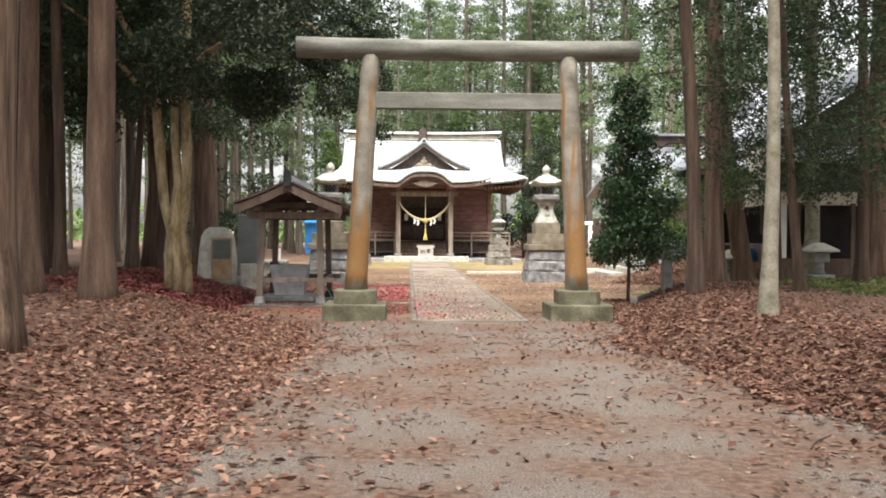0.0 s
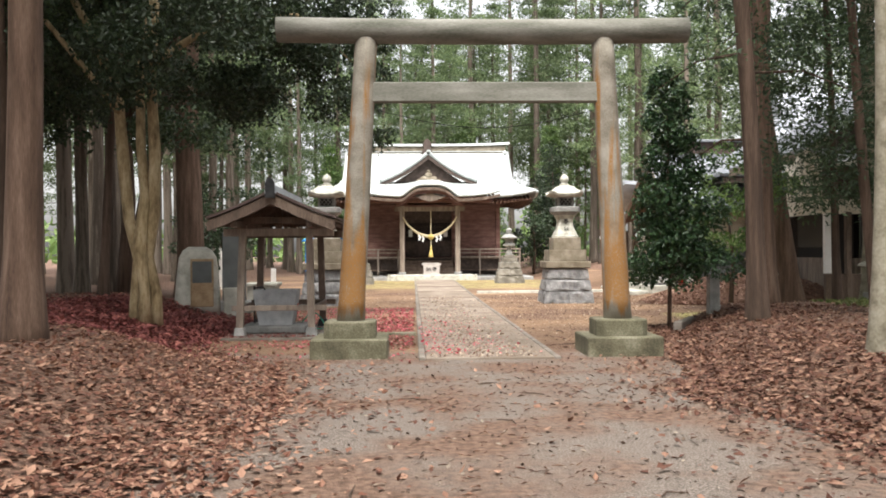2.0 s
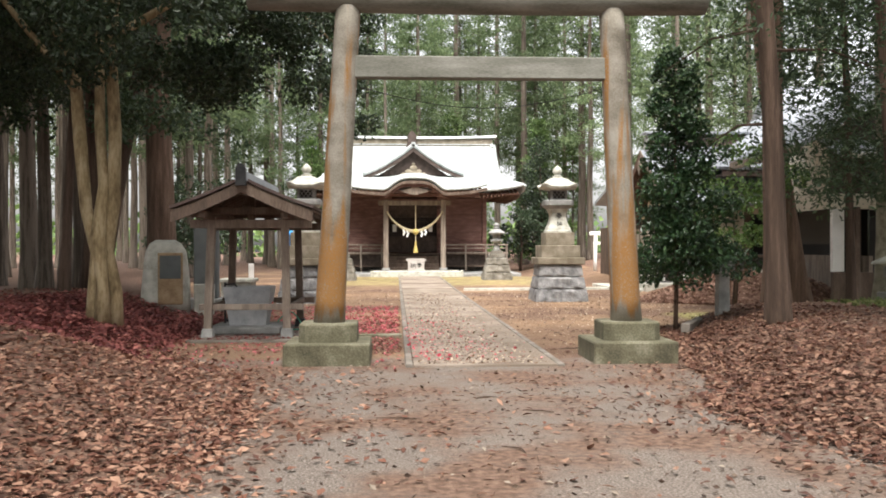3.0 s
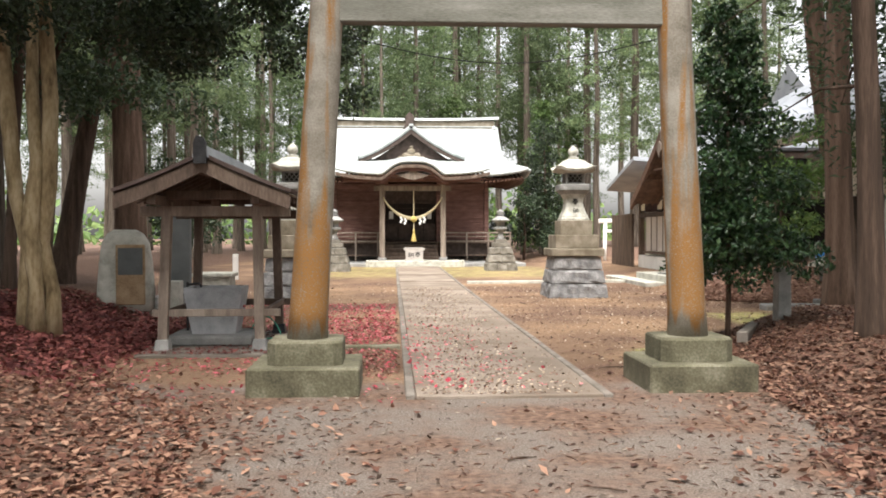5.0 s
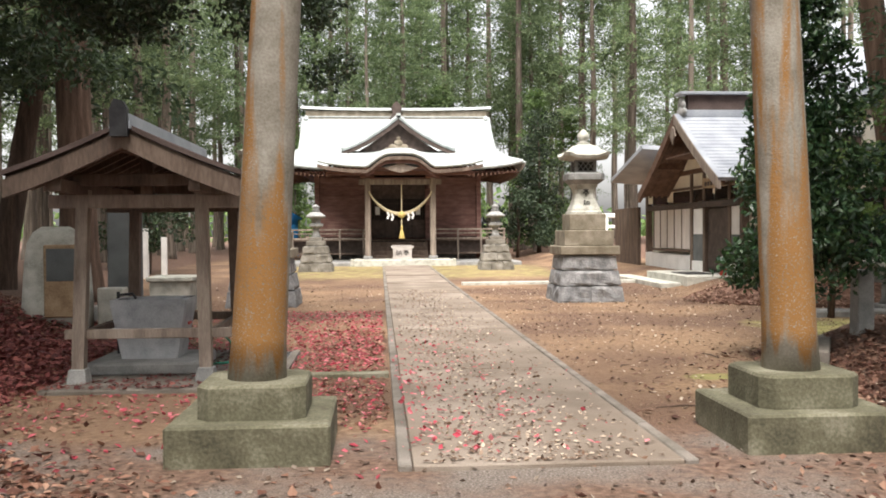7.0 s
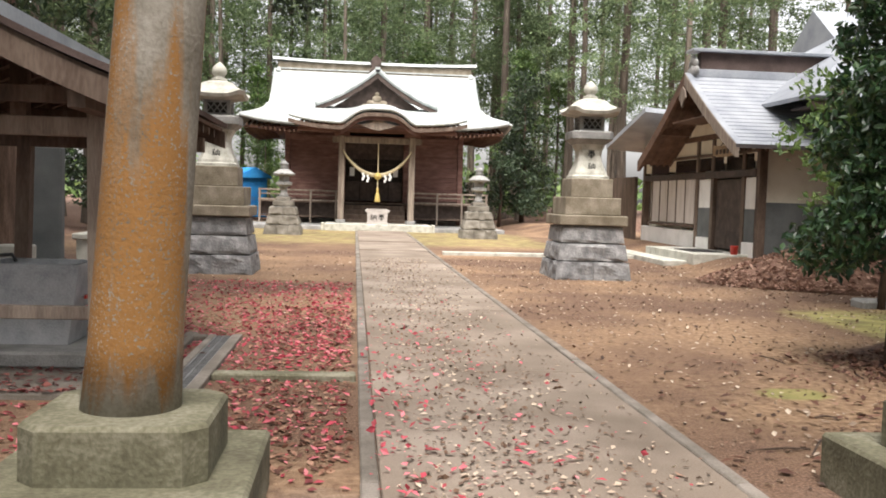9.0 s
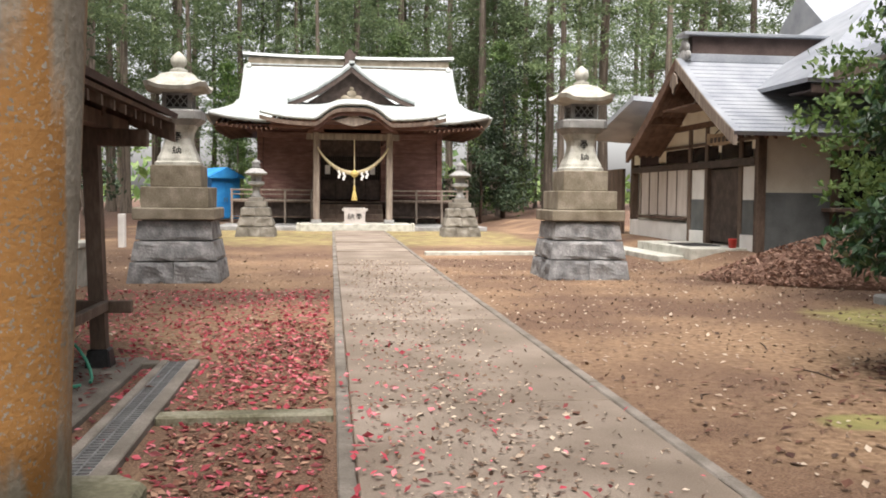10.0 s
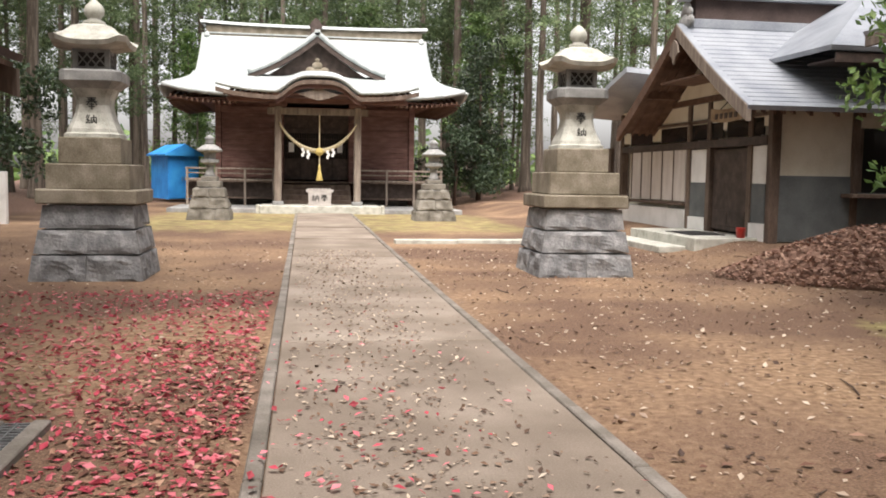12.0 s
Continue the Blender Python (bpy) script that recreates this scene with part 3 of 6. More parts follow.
def course(t, w0, w1, z0, z1, n, mat, name="stone"):
    """One course of a battered plinth, n stones a side, each its own block."""
    h = z1 - z0
    w = (w0 + w1) / 2
    step = w / n
    for i in range(n):
        for j in range(n):
            if 0 < i < n - 1 and 0 < j < n - 1:
                continue
            bm = rough_block(step - 0.012, step - 0.012, h - 0.028, 0.022)
            cx, cy = -w / 2 + step * (i + 0.5), -w / 2 + step * (j + 0.5)
            for v in bm.verts:
                f = 1 + (w0 - w1) / w * (0.5 - v.co.z / h)
                v.co = Vector(((v.co.x + cx) * f, (v.co.y + cy) * f, v.co.z + z0 + 0.006))
            part(name, bm, mat, t)


def stroke(bm, x0, z0, x1, z1, w, y):
    d = Vector((x1 - x0, 0, z1 - z0))
    s = Vector((-d.z, 0, d.x)).normalized() * w / 2
    a, b = Vector((x0, y, z0)), Vector((x1, y, z1))
    vs = [bm.verts.new(p) for p in (a - s, b - s, b + s, a + s)]
    vs2 = [bm.verts.new(v.co + Vector((0, 0.006, 0))) for v in vs]
    bm.faces.new(vs)
    bm.faces.new(vs2[::-1])
    for i in range(4):
        bm.faces.new((vs[i], vs2[i], vs2[(i + 1) % 4], vs[(i + 1) % 4]))


HO = [(-.4, .42, .4, .42), (-.34, .28, .34, .28), (-.48, .12, .48, .12), (0, .5, 0, .12), (-.05, .3, -.45, -.15), (.08, .3, .46, -.15), (-.22, -.08, .22, -.08), (-.26, -.26, .26, -.26), (0, .04, 0, -.5)]
NO = [(-.3, .48, -.44, .2), (-.16, .46, -.36, .02), (-.44, .08, -.12, .02), (-.28, .02, -.28, -.48), (-.42, -.1, -.46, -.34), (-.16, -.1, -.12, -.3), (0, .25, .46, .25), (0, .25, 0, -.48), (.46, .25, .46, -.48), (.23, .48, .22, .05), (.22, .05, .06, -.2), (.24, .05, .38, -.2)]


def glyph(bm, strokes, cx, cz, size, y):
    for a, b, c, d in strokes:
        stroke(bm, cx + a * size, cz + b * size, cx + c * size, cz + d * size, size * 0.085, y)


def big_lantern(x, y, label):
    t = thing("stone_lantern", label, "stone lantern", (x, y, 0), group="large lanterns flanking the path")
    course(t, 1.72, 1.6, -0.03, 0.36, 2, M_STONE_ROUGH)
    course(t, 1.58, 1.45, 0.36, 0.70, 1, M_STONE_ROUGH)
    course(t, 1.43, 1.34, 0.70, 1.03, 1, M_STONE_ROUGH)
    boxed("core", (-0.6, 0.6, -0.6, 0.6, 0, 1.02), M_STONE, t, bevel=0)
    boxed("cap_slab", (-0.76, 0.76, -0.76, 0.76, 1.03, 1.23), M_STONE_WARM, t, bevel=0.02, jitter=0.004)
    boxed("lower_block", (-0.63, 0.63, -0.63, 0.63, 1.23, 1.57), M_STONE_WARM, t, bevel=0.015, jitter=0.004)
    boxed("upper_block", (-0.47, 0.47, -0.47, 0.47, 1.57, 1.93), M_STONE_WARM, t, bevel=0.015, jitter=0.004)
    bm = bmesh.new()
    turned(bm, [(0.42, 1.93), (0.42, 1.98), (0.385, 2.0), (0.375, 2.05), (0.32, 2.15), (0.275, 2.27), (0.255, 2.38), (0.27, 2.48), (0.32, 2.57), (0.33, 2.6)], 24, 0.93)
    shaft = part("shaft", bm, M_STONE_PALE, t, "flared shaft with two carved ink-filled characters")
    for strokes, z, y in ((HO, 2.40, -0.285), (NO, 2.16, -0.335)):
        bm = bmesh.new()
        glyph(bm, strokes, 0, z, 0.17, y)
        part("character", bm, M_INK, shaft, "black carved character")
    bm = bmesh.new()
    turned(bm, [(0.34, 2.6), (0.45, 2.68), (0.47, 2.70), (0.47, 2.82), (0.44, 2.85)], 24, 0.96)
    part("platform", bm, M_STONE, t)
    # open fire box: four corner posts and lattice panes
    fb = boxed("fire_box", (-0.24, 0.24, -0.24, 0.24, 2.85, 3.14), M_STONE, t, "hollow fire box with pierced panels", 0.008)
    for k in range(4):
        bm = bmesh.new()
        box(bm, -0.28, -0.2, -0.28, -0.2, 2.85, 3.14, 0.006)
        c = part("corner_post", bm, M_STONE, fb)
        c.rotation_euler = (0, 0, k * math.pi / 2)
        bm = bmesh.new()
        box(bm, -0.2, 0.2, -0.262, -0.25, 2.86, 2.9)
        box(bm, -0.2, 0.2, -0.262, -0.25, 3.09, 3.13)
        for q in (-1, 0, 1):
            stroke(bm, q * 0.13 - 0.09, 2.9, q * 0.13 + 0.09, 3.09, 0.02, -0.26)
            stroke(bm, q * 0.13 + 0.09, 2.9, q * 0.13 - 0.09, 3.09, 0.02, -0.26)
        c = part("lattice", bm, M_STONE, fb)
        c.rotation_euler = (0, 0, k * math.pi / 2)
        # Near-black pane behind the lattice, painted as the hollow's shade.
        bm = bmesh.new()
        box(bm, -0.2, 0.2, -0.246, -0.242, 2.9, 3.09)
        c = part("shade_pane", bm, M_DARK, fb)
        c.rotation_euler = (0, 0, k * math.pi / 2)
    bm = bmesh.new()
    loops = []
    n = 32
    for r, z, lift in ((0.3, 3.13, 0), (0.58, 3.16, 0.11), (0.61, 3.22, 0.14), (0.52, 3.28, 0.07), (0.4, 3.36, 0.015), (0.3, 3.45, 0), (0.16, 3.49, 0)):
        lp = []
        for k in range(n):
            a = 2 * math.pi * (k + 0.5) / n
            c, s = math.cos(a), math.sin(a)
            q = r / max(abs(c), abs(s))
            corner = (min(abs(c), abs(s)) / max(abs(c), abs(s))) ** 3
            q = q * 0.85 + r * 0.15
            lp.append((q * c, q * s, z + lift * corner))
        loops.append(lp)
    part("roof", rings(bm, loops), M_STONE_PALE, t, "pale lichen-covered curved roof stone")
    part("jewel", turned(bmesh.new(), [(0.15, 3.48), (0.17, 3.53), (0.1, 3.56), (0.11, 3.59), (0.15, 3.63), (0.155, 3.69), (0.13, 3.75), (0.07, 3.8), (0.015, 3.84)], 20), M_STONE_PALE, t, smooth=True)
    t.scale = (0.88, 0.88, 1.015)
    return t


big_lantern(4.57, 29.75, "tall stone lantern on a stepped split-granite base, pale roof")
big_lantern(-2.6, 29.35, "tall stone lantern on a stepped split-granite base, darker roof")


M_STONE_OLD = material("dark_weathered_stone", [(0.075, 0.066, 0.052), (0.15, 0.136, 0.112), (0.24, 0.222, 0.19)], 3, 0.95, 0.6, 40, vary=0.15)


def small_lantern(x, y):
    t = thing("small_stone_lantern", "old small stone lantern on a battered block base", "stone lantern", (x, y, 0.07), group="small lanterns before the hall")
    course(t, 1.34, 1.2, -0.05, 0.34, 3, M_STONE_OLD)
    course(t, 1.18, 1.02, 0.34, 0.68, 2, M_STONE_OLD)
    course(t, 1.0, 0.9, 0.68, 0.98, 2, M_STONE_OLD)
    boxed("core", (-0.42, 0.42, -0.42, 0.42, 0, 0.97), M_STONE, t, bevel=0)
    boxed("lower_step", (-0.36, 0.36, -0.36, 0.36, 0.98, 1.18), M_STONE_OLD, t, bevel=0.02, jitter=0.006)
    boxed("upper_step", (-0.25, 0.25, -0.25, 0.25, 1.18, 1.32), M_STONE_OLD, t, bevel=0.02, jitter=0.006)
    part("shaft", turned(bmesh.new(), [(0.2, 1.32), (0.13, 1.42), (0.11, 1.6), (0.14, 1.68)], 16), M_STONE, t, smooth=True)
    part("platform", turned(bmesh.new(), [(0.16, 1.68), (0.31, 1.75), (0.31, 1.84), (0.2, 1.86)], 6), M_STONE, t)
    part("fire_box", turned(bmesh.new(), [(0.19, 1.86), (0.2, 2.06)], 6), M_STONE, t)
    part("roof", turned(bmesh.new(), [(0.2, 2.05), (0.42, 2.1), (0.43, 2.14), (0.25, 2.26), (0.12, 2.32)], 6), M_STONE, t)
    part("jewel", turned(bmesh.new(), [(0.12, 2.31), (0.17, 2.36), (0.1, 2.4), (0.15, 2.46), (0.15, 2.51), (0.03, 2.6)], 14), M_STONE, t, smooth=True)


small_lantern(4.5, 45.0)
small_lantern(-2.55, 44.7)

# ---- worship hall ----
HX = 0.85


def roof_line(t):
    """Distance out from the ridge and height of the main roof, t from ridge to eave: concave."""
    return 4.6 * t, 7.45 - 4.35 * t + 1.35 * t * t


def build_hall():
    t = thing("worship_hall", "wooden shrine hall with a sweeping pale metal roof", "shrine hall", (HX, 57.3, 0.07))
    X = 4.0

    def half(q):
        return 4.95 + 1.1 * smooth01(0.5, 1.0, q) ** 1.3

    def front(sign):
        def fn(u, v):
            d, z = roof_line(v)
            s = 2 * u - 1
            w = half(v)
            z += 0.36 * abs(s) ** 5 * v ** 3
            return (s * w, -sign * d, z)
        return fn

    for sg in (1, -1):
        r = part("roof_slope", sheet(bmesh.new(), front(sg), 40, 16), M_COPPER, t, "smooth pale grey-green metal roof slope", True)
        thick(r, 0.16, 1.0 if sg < 0 else -1.0)
    for sx in (-1, 1):
        def side(u, v):
            q = 0.5 + 0.5 * v
            d, z = roof_line(q)
            s = 2 * u - 1
            w = half(q) - 0.12 * (1 - abs(s) ** 3) * 0
            inner = 4.95 - 0.9 * (1 - v) * 0
            x = inner + (w - inner)
            return (sx * x, s * d, z + 0.36 * abs(s) ** 5 * q ** 3 - 0.0)
        r = part("hip_roof", sheet(bmesh.new(), side, 20, 10), M_COPPER, t, "", True)
        thick(r, 0.14, 1.0 if sx < 0 else -1.0)
        d, z = roof_line(0.5)
        bm = raw([(sx * 4.7, -d, z), (sx * 4.7, d, z), (sx * 4.7, 0, 7.3)], [(0, 1, 2)])
        thick(part("gable_panel", bm, M_WOOD_RED, t), 0.06)
    # ridge: stacked box with metal cap
    boxed("ridge_box", (-4.75, 4.75, -0.24, 0.24, 7.3, 7.88), M_STONE_WARM, t, "boxed ridge with tan sides", 0.02)
    boxed("ridge_band", (-4.8, 4.8, -0.28, 0.28, 7.52, 7.58), M_COPPER, t, bevel=0.01)
    bm = bmesh.new()
    loops = []
    for i in range(13):
        f = 2 * i / 12 - 1
        z = 7.88 + 0.1 * abs(f) ** 3
        x = 5.0 * f
        loops.append([(x, -0.36, z), (x, 0.36, z), (x, 0.3, z + 0.1), (x, 0, z + 0.17), (x, -0.3, z + 0.1)])
    part("ridge_cap", rings(bm, loops), M_COPPER, t)
    for sx in (-1, 1):
        bm = bmesh.new()
        turned(bm, [(0.1, 7.1), (0.14, 7.2), (0.1, 7.32), (0.15, 7.42), (0.1, 7.52), (0.06, 7.6)], 8)
        for v in bm.verts:
            v.co += Vector((sx * 4.72, -0.3, 0))
        part("ridge_end_ornament", bm, M_COPPER, t)
    bm = bmesh.new()
    rings(bm, [[(x, y, z) for x, z in ((-0.36, 7.4), (0.36, 7.4), (0.2, 7.75), (0.28, 8.0), (0.16, 8.2), (0.0, 8.34), (-0.16, 8.2), (-0.28, 8.0), (-0.2, 7.75))] for y in (-0.5, -0.3)])
    part("crest_tile", bm, M_WOOD_DARK, t, "dark crest ornament on the ridge centre")

    # triangular dormer gable on the front slope
    def dormer(s):
        a = abs(s)
        return 7.05 - 2.35 * a + 0.72 * a * a

    for sg in (-1, 1):
        def fn(u, v):
            z = dormer(u) + 0.1
            y = -4.85 + 4.2 * v * (1 - 0.86 * u)
            return (sg * 2.75 * u, y, z)
        r = part("dormer_roof", sheet(bmesh.new(), fn, 16, 4), M_COPPER, t, "", True)
        thick(r, 0.2, 1.0 if sg < 0 else -1.0)
        bm = bmesh.new()
        loops = []
        for i in range(13):
            u = i / 12
            z = dormer(u) - 0.1
            w = 0.3 - 0.12 * u
            loops.append([(sg * 2.7 * u, -4.82, z), (sg * 2.7 * u, -4.74, z), (sg * 2.7 * u, -4.74, z - w), (sg * 2.7 * u, -4.82, z - w)])
        part("dormer_bargeboard", rings(bm, loops), M_WOOD_DARK, t, "dark curved bargeboard")
    bm = bmesh.new()
    loops = []
    for i in range(7):
        y = -4.9 + 4.3 * i / 6
        loops.append([(-0.12, y, 7.03), (0.12, y, 7.03), (0.1, y, 7.14), (-0.1, y, 7.14)])
    part("dormer_ridge", rings(bm, loops), M_COPPER, t)
    bm = raw([(-2.1, -4.45, 5.25), (2.1, -4.45, 5.25), (0.9, -4.45, 6.0), (0, -4.45, 6.9), (-0.9, -4.45, 6.0)], [(0, 1, 2, 3, 4)])
    thick(part("dormer_panel", bm, M_WOOD_DARK, t), 0.06)
    bm = bmesh.new()
    for cx, cz, r in ((0, 5.75, 0.22), (-0.28, 5.55, 0.2), (0.28, 5.55, 0.2), (0, 5.5, 0.22), (-0.55, 5.42, 0.15), (0.55, 5.42, 0.15), (0, 5.98, 0.1)):
        g = bmesh.ops.create_icosphere(bm, subdivisions=2, radius=r)
        for v in g["verts"]:
            v.co = Vector((v.co.x + cx, v.co.y * 0.4 - 4.6, v.co.z * 0.8 + cz))
    part("dormer_carving", bm, M_STONE_WARM, t, "carved pale crest in the dormer", True)

    # porch roof with an undulating bargeboard bulge
    def eave(s):
        b = max(0.0, 1 - (abs(s) * 3.55 / 1.5) ** 2)
        flat = 4.28 + 0.26 * abs(s) ** 4
        return flat + 0.62 * b * b * (3 - 2 * b) * 0.95

    def porch(u, v):
        s = 2 * u - 1
        zb = 5.3
        z = zb + (eave(s) - zb) * (1.25 * v - 0.25 * v * v)
        b = max(0.0, 1 - (abs(s) * 3.55 / 1.5) ** 2)
        z += 0.3 * b * math.sin(math.pi * v) * 0.6
        return (s * (3.25 + 0.35 * v), -4.1 - 4.6 * v, z)

    r = part("porch_roof", sheet(bmesh.new(), porch, 48, 10), M_COPPER, t, "pale porch roof with a rolling bulge", True)
    thick(r, 0.12)
    bm = bmesh.new()
    loops = []
    for i in range(49):
        s = 2 * i / 48 - 1
        z = eave(s) - 0.1
        loops.append([(s * 3.6, -8.69, z + 0.02), (s * 3.6, -8.6, z + 0.02), (s * 3.6, -8.6, z - 0.13), (s * 3.6, -8.69, z - 0.13)])
    part("porch_fascia", rings(bm, loops), M_WOOD, t)
    bm = bmesh.new()
    loops = []
    for i in range(25):
        s = (2 * i / 24 - 1) * 0.42
        z = eave(s) - 0.22
        loops.append([(s * 3.6, -8.55, z), (s * 3.6, -8.48, z), (s * 3.6, -8.48, z - 0.16), (s * 3.6, -8.55, z - 0.16)])
    part("porch_arch_board", rings(bm, loops), M_WOOD_RED, t)
    bm = bmesh.new()
    rings(bm, [[(x, y, z) for x, z in ((-0.75, 4.3), (-0.3, 4.42), (0, 4.55), (0.3, 4.42), (0.75, 4.3), (0.35, 4.16), (0, 4.08), (-0.35, 4.16))] for y in (-8.46, -8.4)])
    part("porch_carving", bm, M_WOOD_GREY, t, "carved pendant under the porch bulge")
    # rafter tails
    ra = part("rafter", box(bmesh.new(), -0.04, 0.04, 0, 1.6, -0.1, 0, 0.004), M_RAFTER, t)
    ra.location, ra.rotation_euler = (-3.3, -8.5, 4.28), (radians(8), 0, 0)
    for i in range(1, 34):
        x = -3.3 + 6.6 * i / 33
        if abs(x) < 1.5:
            continue
        shared("rafter", ra.data, t, (x, -8.5, 4.27 + 0.2 * (abs(x) / 3.5) ** 4), (radians(8), 0, 0))
    for i in range(56):
        x = -5.7 + 11.4 * i / 55
        if abs(x) < 3.1:
            continue
        shared("rafter", ra.data, t, (x, -4.5, 4.24 + 0.34 * (abs(x) / 6.0) ** 5), (radians(10), 0, 0))
    for i in range(18):
        y = -4.1 + 8.2 * i / 17
        for sx in (-1, 1):
            shared("rafter", ra.data, t, (sx * 5.9, y, 4.24 + 0.3 * (abs(y) / 4.6) ** 5), (radians(10), 0, radians(90 * sx)))
    # dark soffit boards
    boxed("soffit", (-5.75, 5.75, -4.35, 4.35, 4.36, 4.42), M_WOOD_RED, t, bevel=0)
    boxed("porch_soffit", (-3.3, 3.3, -8.3, -4.3, 4.3, 4.34), M_WOOD_RED, t, bevel=0)

    # body
    fl = 1.2
    boxed("rear_wall", (-X, X, 2.8, 2.9, 0.3, 4.4), M_WOOD_RED, t, bevel=0)
    for sx in (-1, 1):
        boxed("side_wall", (sx * X - 0.05, sx * X + 0.05, -3.0, 2.8, 0.3, 4.4), M_WOOD_RED, t, bevel=0)
        boxed("corner_post", (sx * X - 0.12, sx * X + 0.12, -3.12, -2.88, 0.2, 4.4), M_WOOD_RED, t, bevel=0.02)
        boxed("bay_post", (sx * 1.45 - 0.11, sx * 1.45 + 0.11, -3.11, -2.89, 0.2, 4.4), M_WOOD_RED, t, bevel=0.02)
        # boarded bays: horizontal planks
        for k in range(12):
            z = fl + 0.06 + k * 0.225
            a, b = sorted((sx * 1.57, sx * (X - 0.13)))
            boxed("plank", (a, b, -3.0 - 0.012 * (k % 2), -2.94, z, z + 0.219), M_WOOD_RED, t, bevel=0.005)
        a, b = sorted((sx * 1.57, sx * (X - 0.13)))
        boxed("bay_rail", (a, b, -3.07, -2.95, 3.18, 3.32), M_WOOD_RED, t)
        boxed("bay_panel", (a, b, -2.99, -2.95, 3.9, 4.4), M_WOOD_RED, t)
    boxed("front_beam", (-X, X, -3.1, -2.9, 3.93, 4.2), M_WOOD_RED, t)
    # centre bay: lattice doors
    boxed("door_head", (-1.34, 1.34, -3.05, -2.92, 3.15, 3.35), M_WOOD_DARK, t)
    boxed("transom_panel", (-1.34, 1.34, -2.99, -2.95, 3.35, 3.93), M_WOOD_DARK, t)
    # Near-black sheet paints the shade of the hall's inside.
    boxed("door_shade_sheet", (-1.34, 1.34, -2.5, -2.46, fl, 3.2), M_DARK, t, "near-black sheet painting the shade behind the doors")
    for k in range(4):
        x0 = -1.34 + 0.67 * k
        d = boxed("door", (x0 + 0.01, x0 + 0.66, -2.97, -2.93, fl, 2.1), M_WOOD_DARK, t, "dark panelled lattice door")
        for q in range(7):
            xx = x0 + 0.05 + q * 0.095
            boxed("lattice_bar", (xx, xx + 0.022, -2.97, -2.94, 2.1, 3.15), M_WOOD_DARK, d, bevel=0)
        for z in (2.3, 2.6, 2.9):
            boxed("lattice_rail", (x0 + 0.01, x0 + 0.66, -2.965, -2.945, z, z + 0.025), M_WOOD_DARK, d, bevel=0)
        if k in (0, 3):
            boxed("paper_notice", (x0 + 0.2, x0 + 0.42, -2.985, -2.975, 2.35, 2.75), M_PAPER, d, "small pale paper notice", 0)
    # veranda and rail
    boxed("foundation", (-X + 0.1, X - 0.1, -2.9, 2.8, -0.1, 0.35), M_STONE, t, bevel=0.01)
    # Near-black block paints the shade below the floor.
    boxed("under_floor_shade", (-X + 0.2, X - 0.2, -2.7, 2.6, 0.35, fl - 0.1), M_DARK, t, bevel=0)
    for k in range(14):
        x0 = -5.1 + 10.2 * k / 14
        boxed("veranda_plank", (x0, x0 + 0.722, -4.5, -2.95, fl - 0.12, fl - 0.06), M_WOOD, t, bevel=0.006)
    for sx in (-1, 1):
        a, b = sorted((sx * X, sx * 5.1))
        boxed("side_veranda", (a, b, -2.95, 2.9, fl - 0.12, fl - 0.06), M_WOOD, t, bevel=0.006)
        a, b = sorted((sx * 1.62, sx * 5.15))
        for z, h in ((fl + 0.38, 0.07), (fl + 0.2, 0.05), (fl - 0.06, 0.08)):
            boxed("rail", (a, b, -4.5, -4.43, z, z + h), M_WOOD_GREY, t, bevel=0.01)
            boxed("rail", (sx * 5.08 - 0.035, sx * 5.08 + 0.035, -4.42, 2.9, z, z + h), M_WOOD, t, bevel=0.01)
        for k in range(4):
            x = sx * (1.72 + 1.12 * k)
            boxed("rail_post", (x - 0.045, x + 0.045, -4.52, -4.42, 0.1, fl + 0.46), M_WOOD_GREY, t, bevel=0.008)
            boxed("post_stone", (x - 0.12, x + 0.12, -4.6, -4.34, -0.05, 0.12), M_STONE, t, bevel=0.02)
        boxed("tie_rail", (a, b, -4.5, -4.44, 0.42, 0.5), M_WOOD, t, bevel=0.008)
        boxed("veranda_apron", (a, b, -4.2, -4.15, 0.5, fl - 0.12), M_WOOD_DARK, t, bevel=0)
    # porch posts and beam
    for x in (-1.46, 1.46):
        bm = bmesh.new()
        rings(bm, [[(x + p * r, -7.42 + q * r, z) for p, q in ((-.7, -1), (.7, -1), (1, -.7), (1, .7), (.7, 1), (-.7, 1), (-1, .7), (-1, -.7))] for r, z in ((0.13, 0.42), (0.125, 3.9))])
        part("porch_post", bm, M_WOOD_GREY, t, "weathered grey-brown porch post")
        boxed("post_plinth", (x - 0.2, x + 0.2, -7.62, -7.22, 0.27, 0.43), M_STONE, t, bevel=0.02)
        boxed("bracket", (x - 0.32, x + 0.32, -7.52, -7.32, 3.9, 4.05), M_WOOD_RED, t, bevel=0.03)
        boxed("tie_to_hall", (x - 0.08, x + 0.08, -7.3, -3.0, 3.6, 3.82), M_WOOD_RED, t)
    boxed("porch_beam", (-1.85, 1.85, -7.52, -7.32, 3.62, 3.86), M_WOOD_GREY, t, "long porch beam")
    boxed("porch_purlin", (-3.3, 3.3, -7.5, -7.34, 4.05, 4.22), M_WOOD_RED, t)
    for k in range(4):
        boxed("stair_step", (-1.32, 1.32, -6.1 + 0.4 * k, -5.6 + 0.4 * k, 0.2, 0.42 + 0.2 * k), M_WOOD, t, bevel=0.015)
    # stone podium
    boxed("podium", (-5.4, 5.4, -7.9, -4.0, -0.15, 0.16), M_STONE, t, "low stone podium", 0.02)
    boxed("front_step", (-2.1, 2.3, -8.35, -6.0, -0.1, 0.28), M_STONE_PALE, t, "pale stone front step", 0.02)
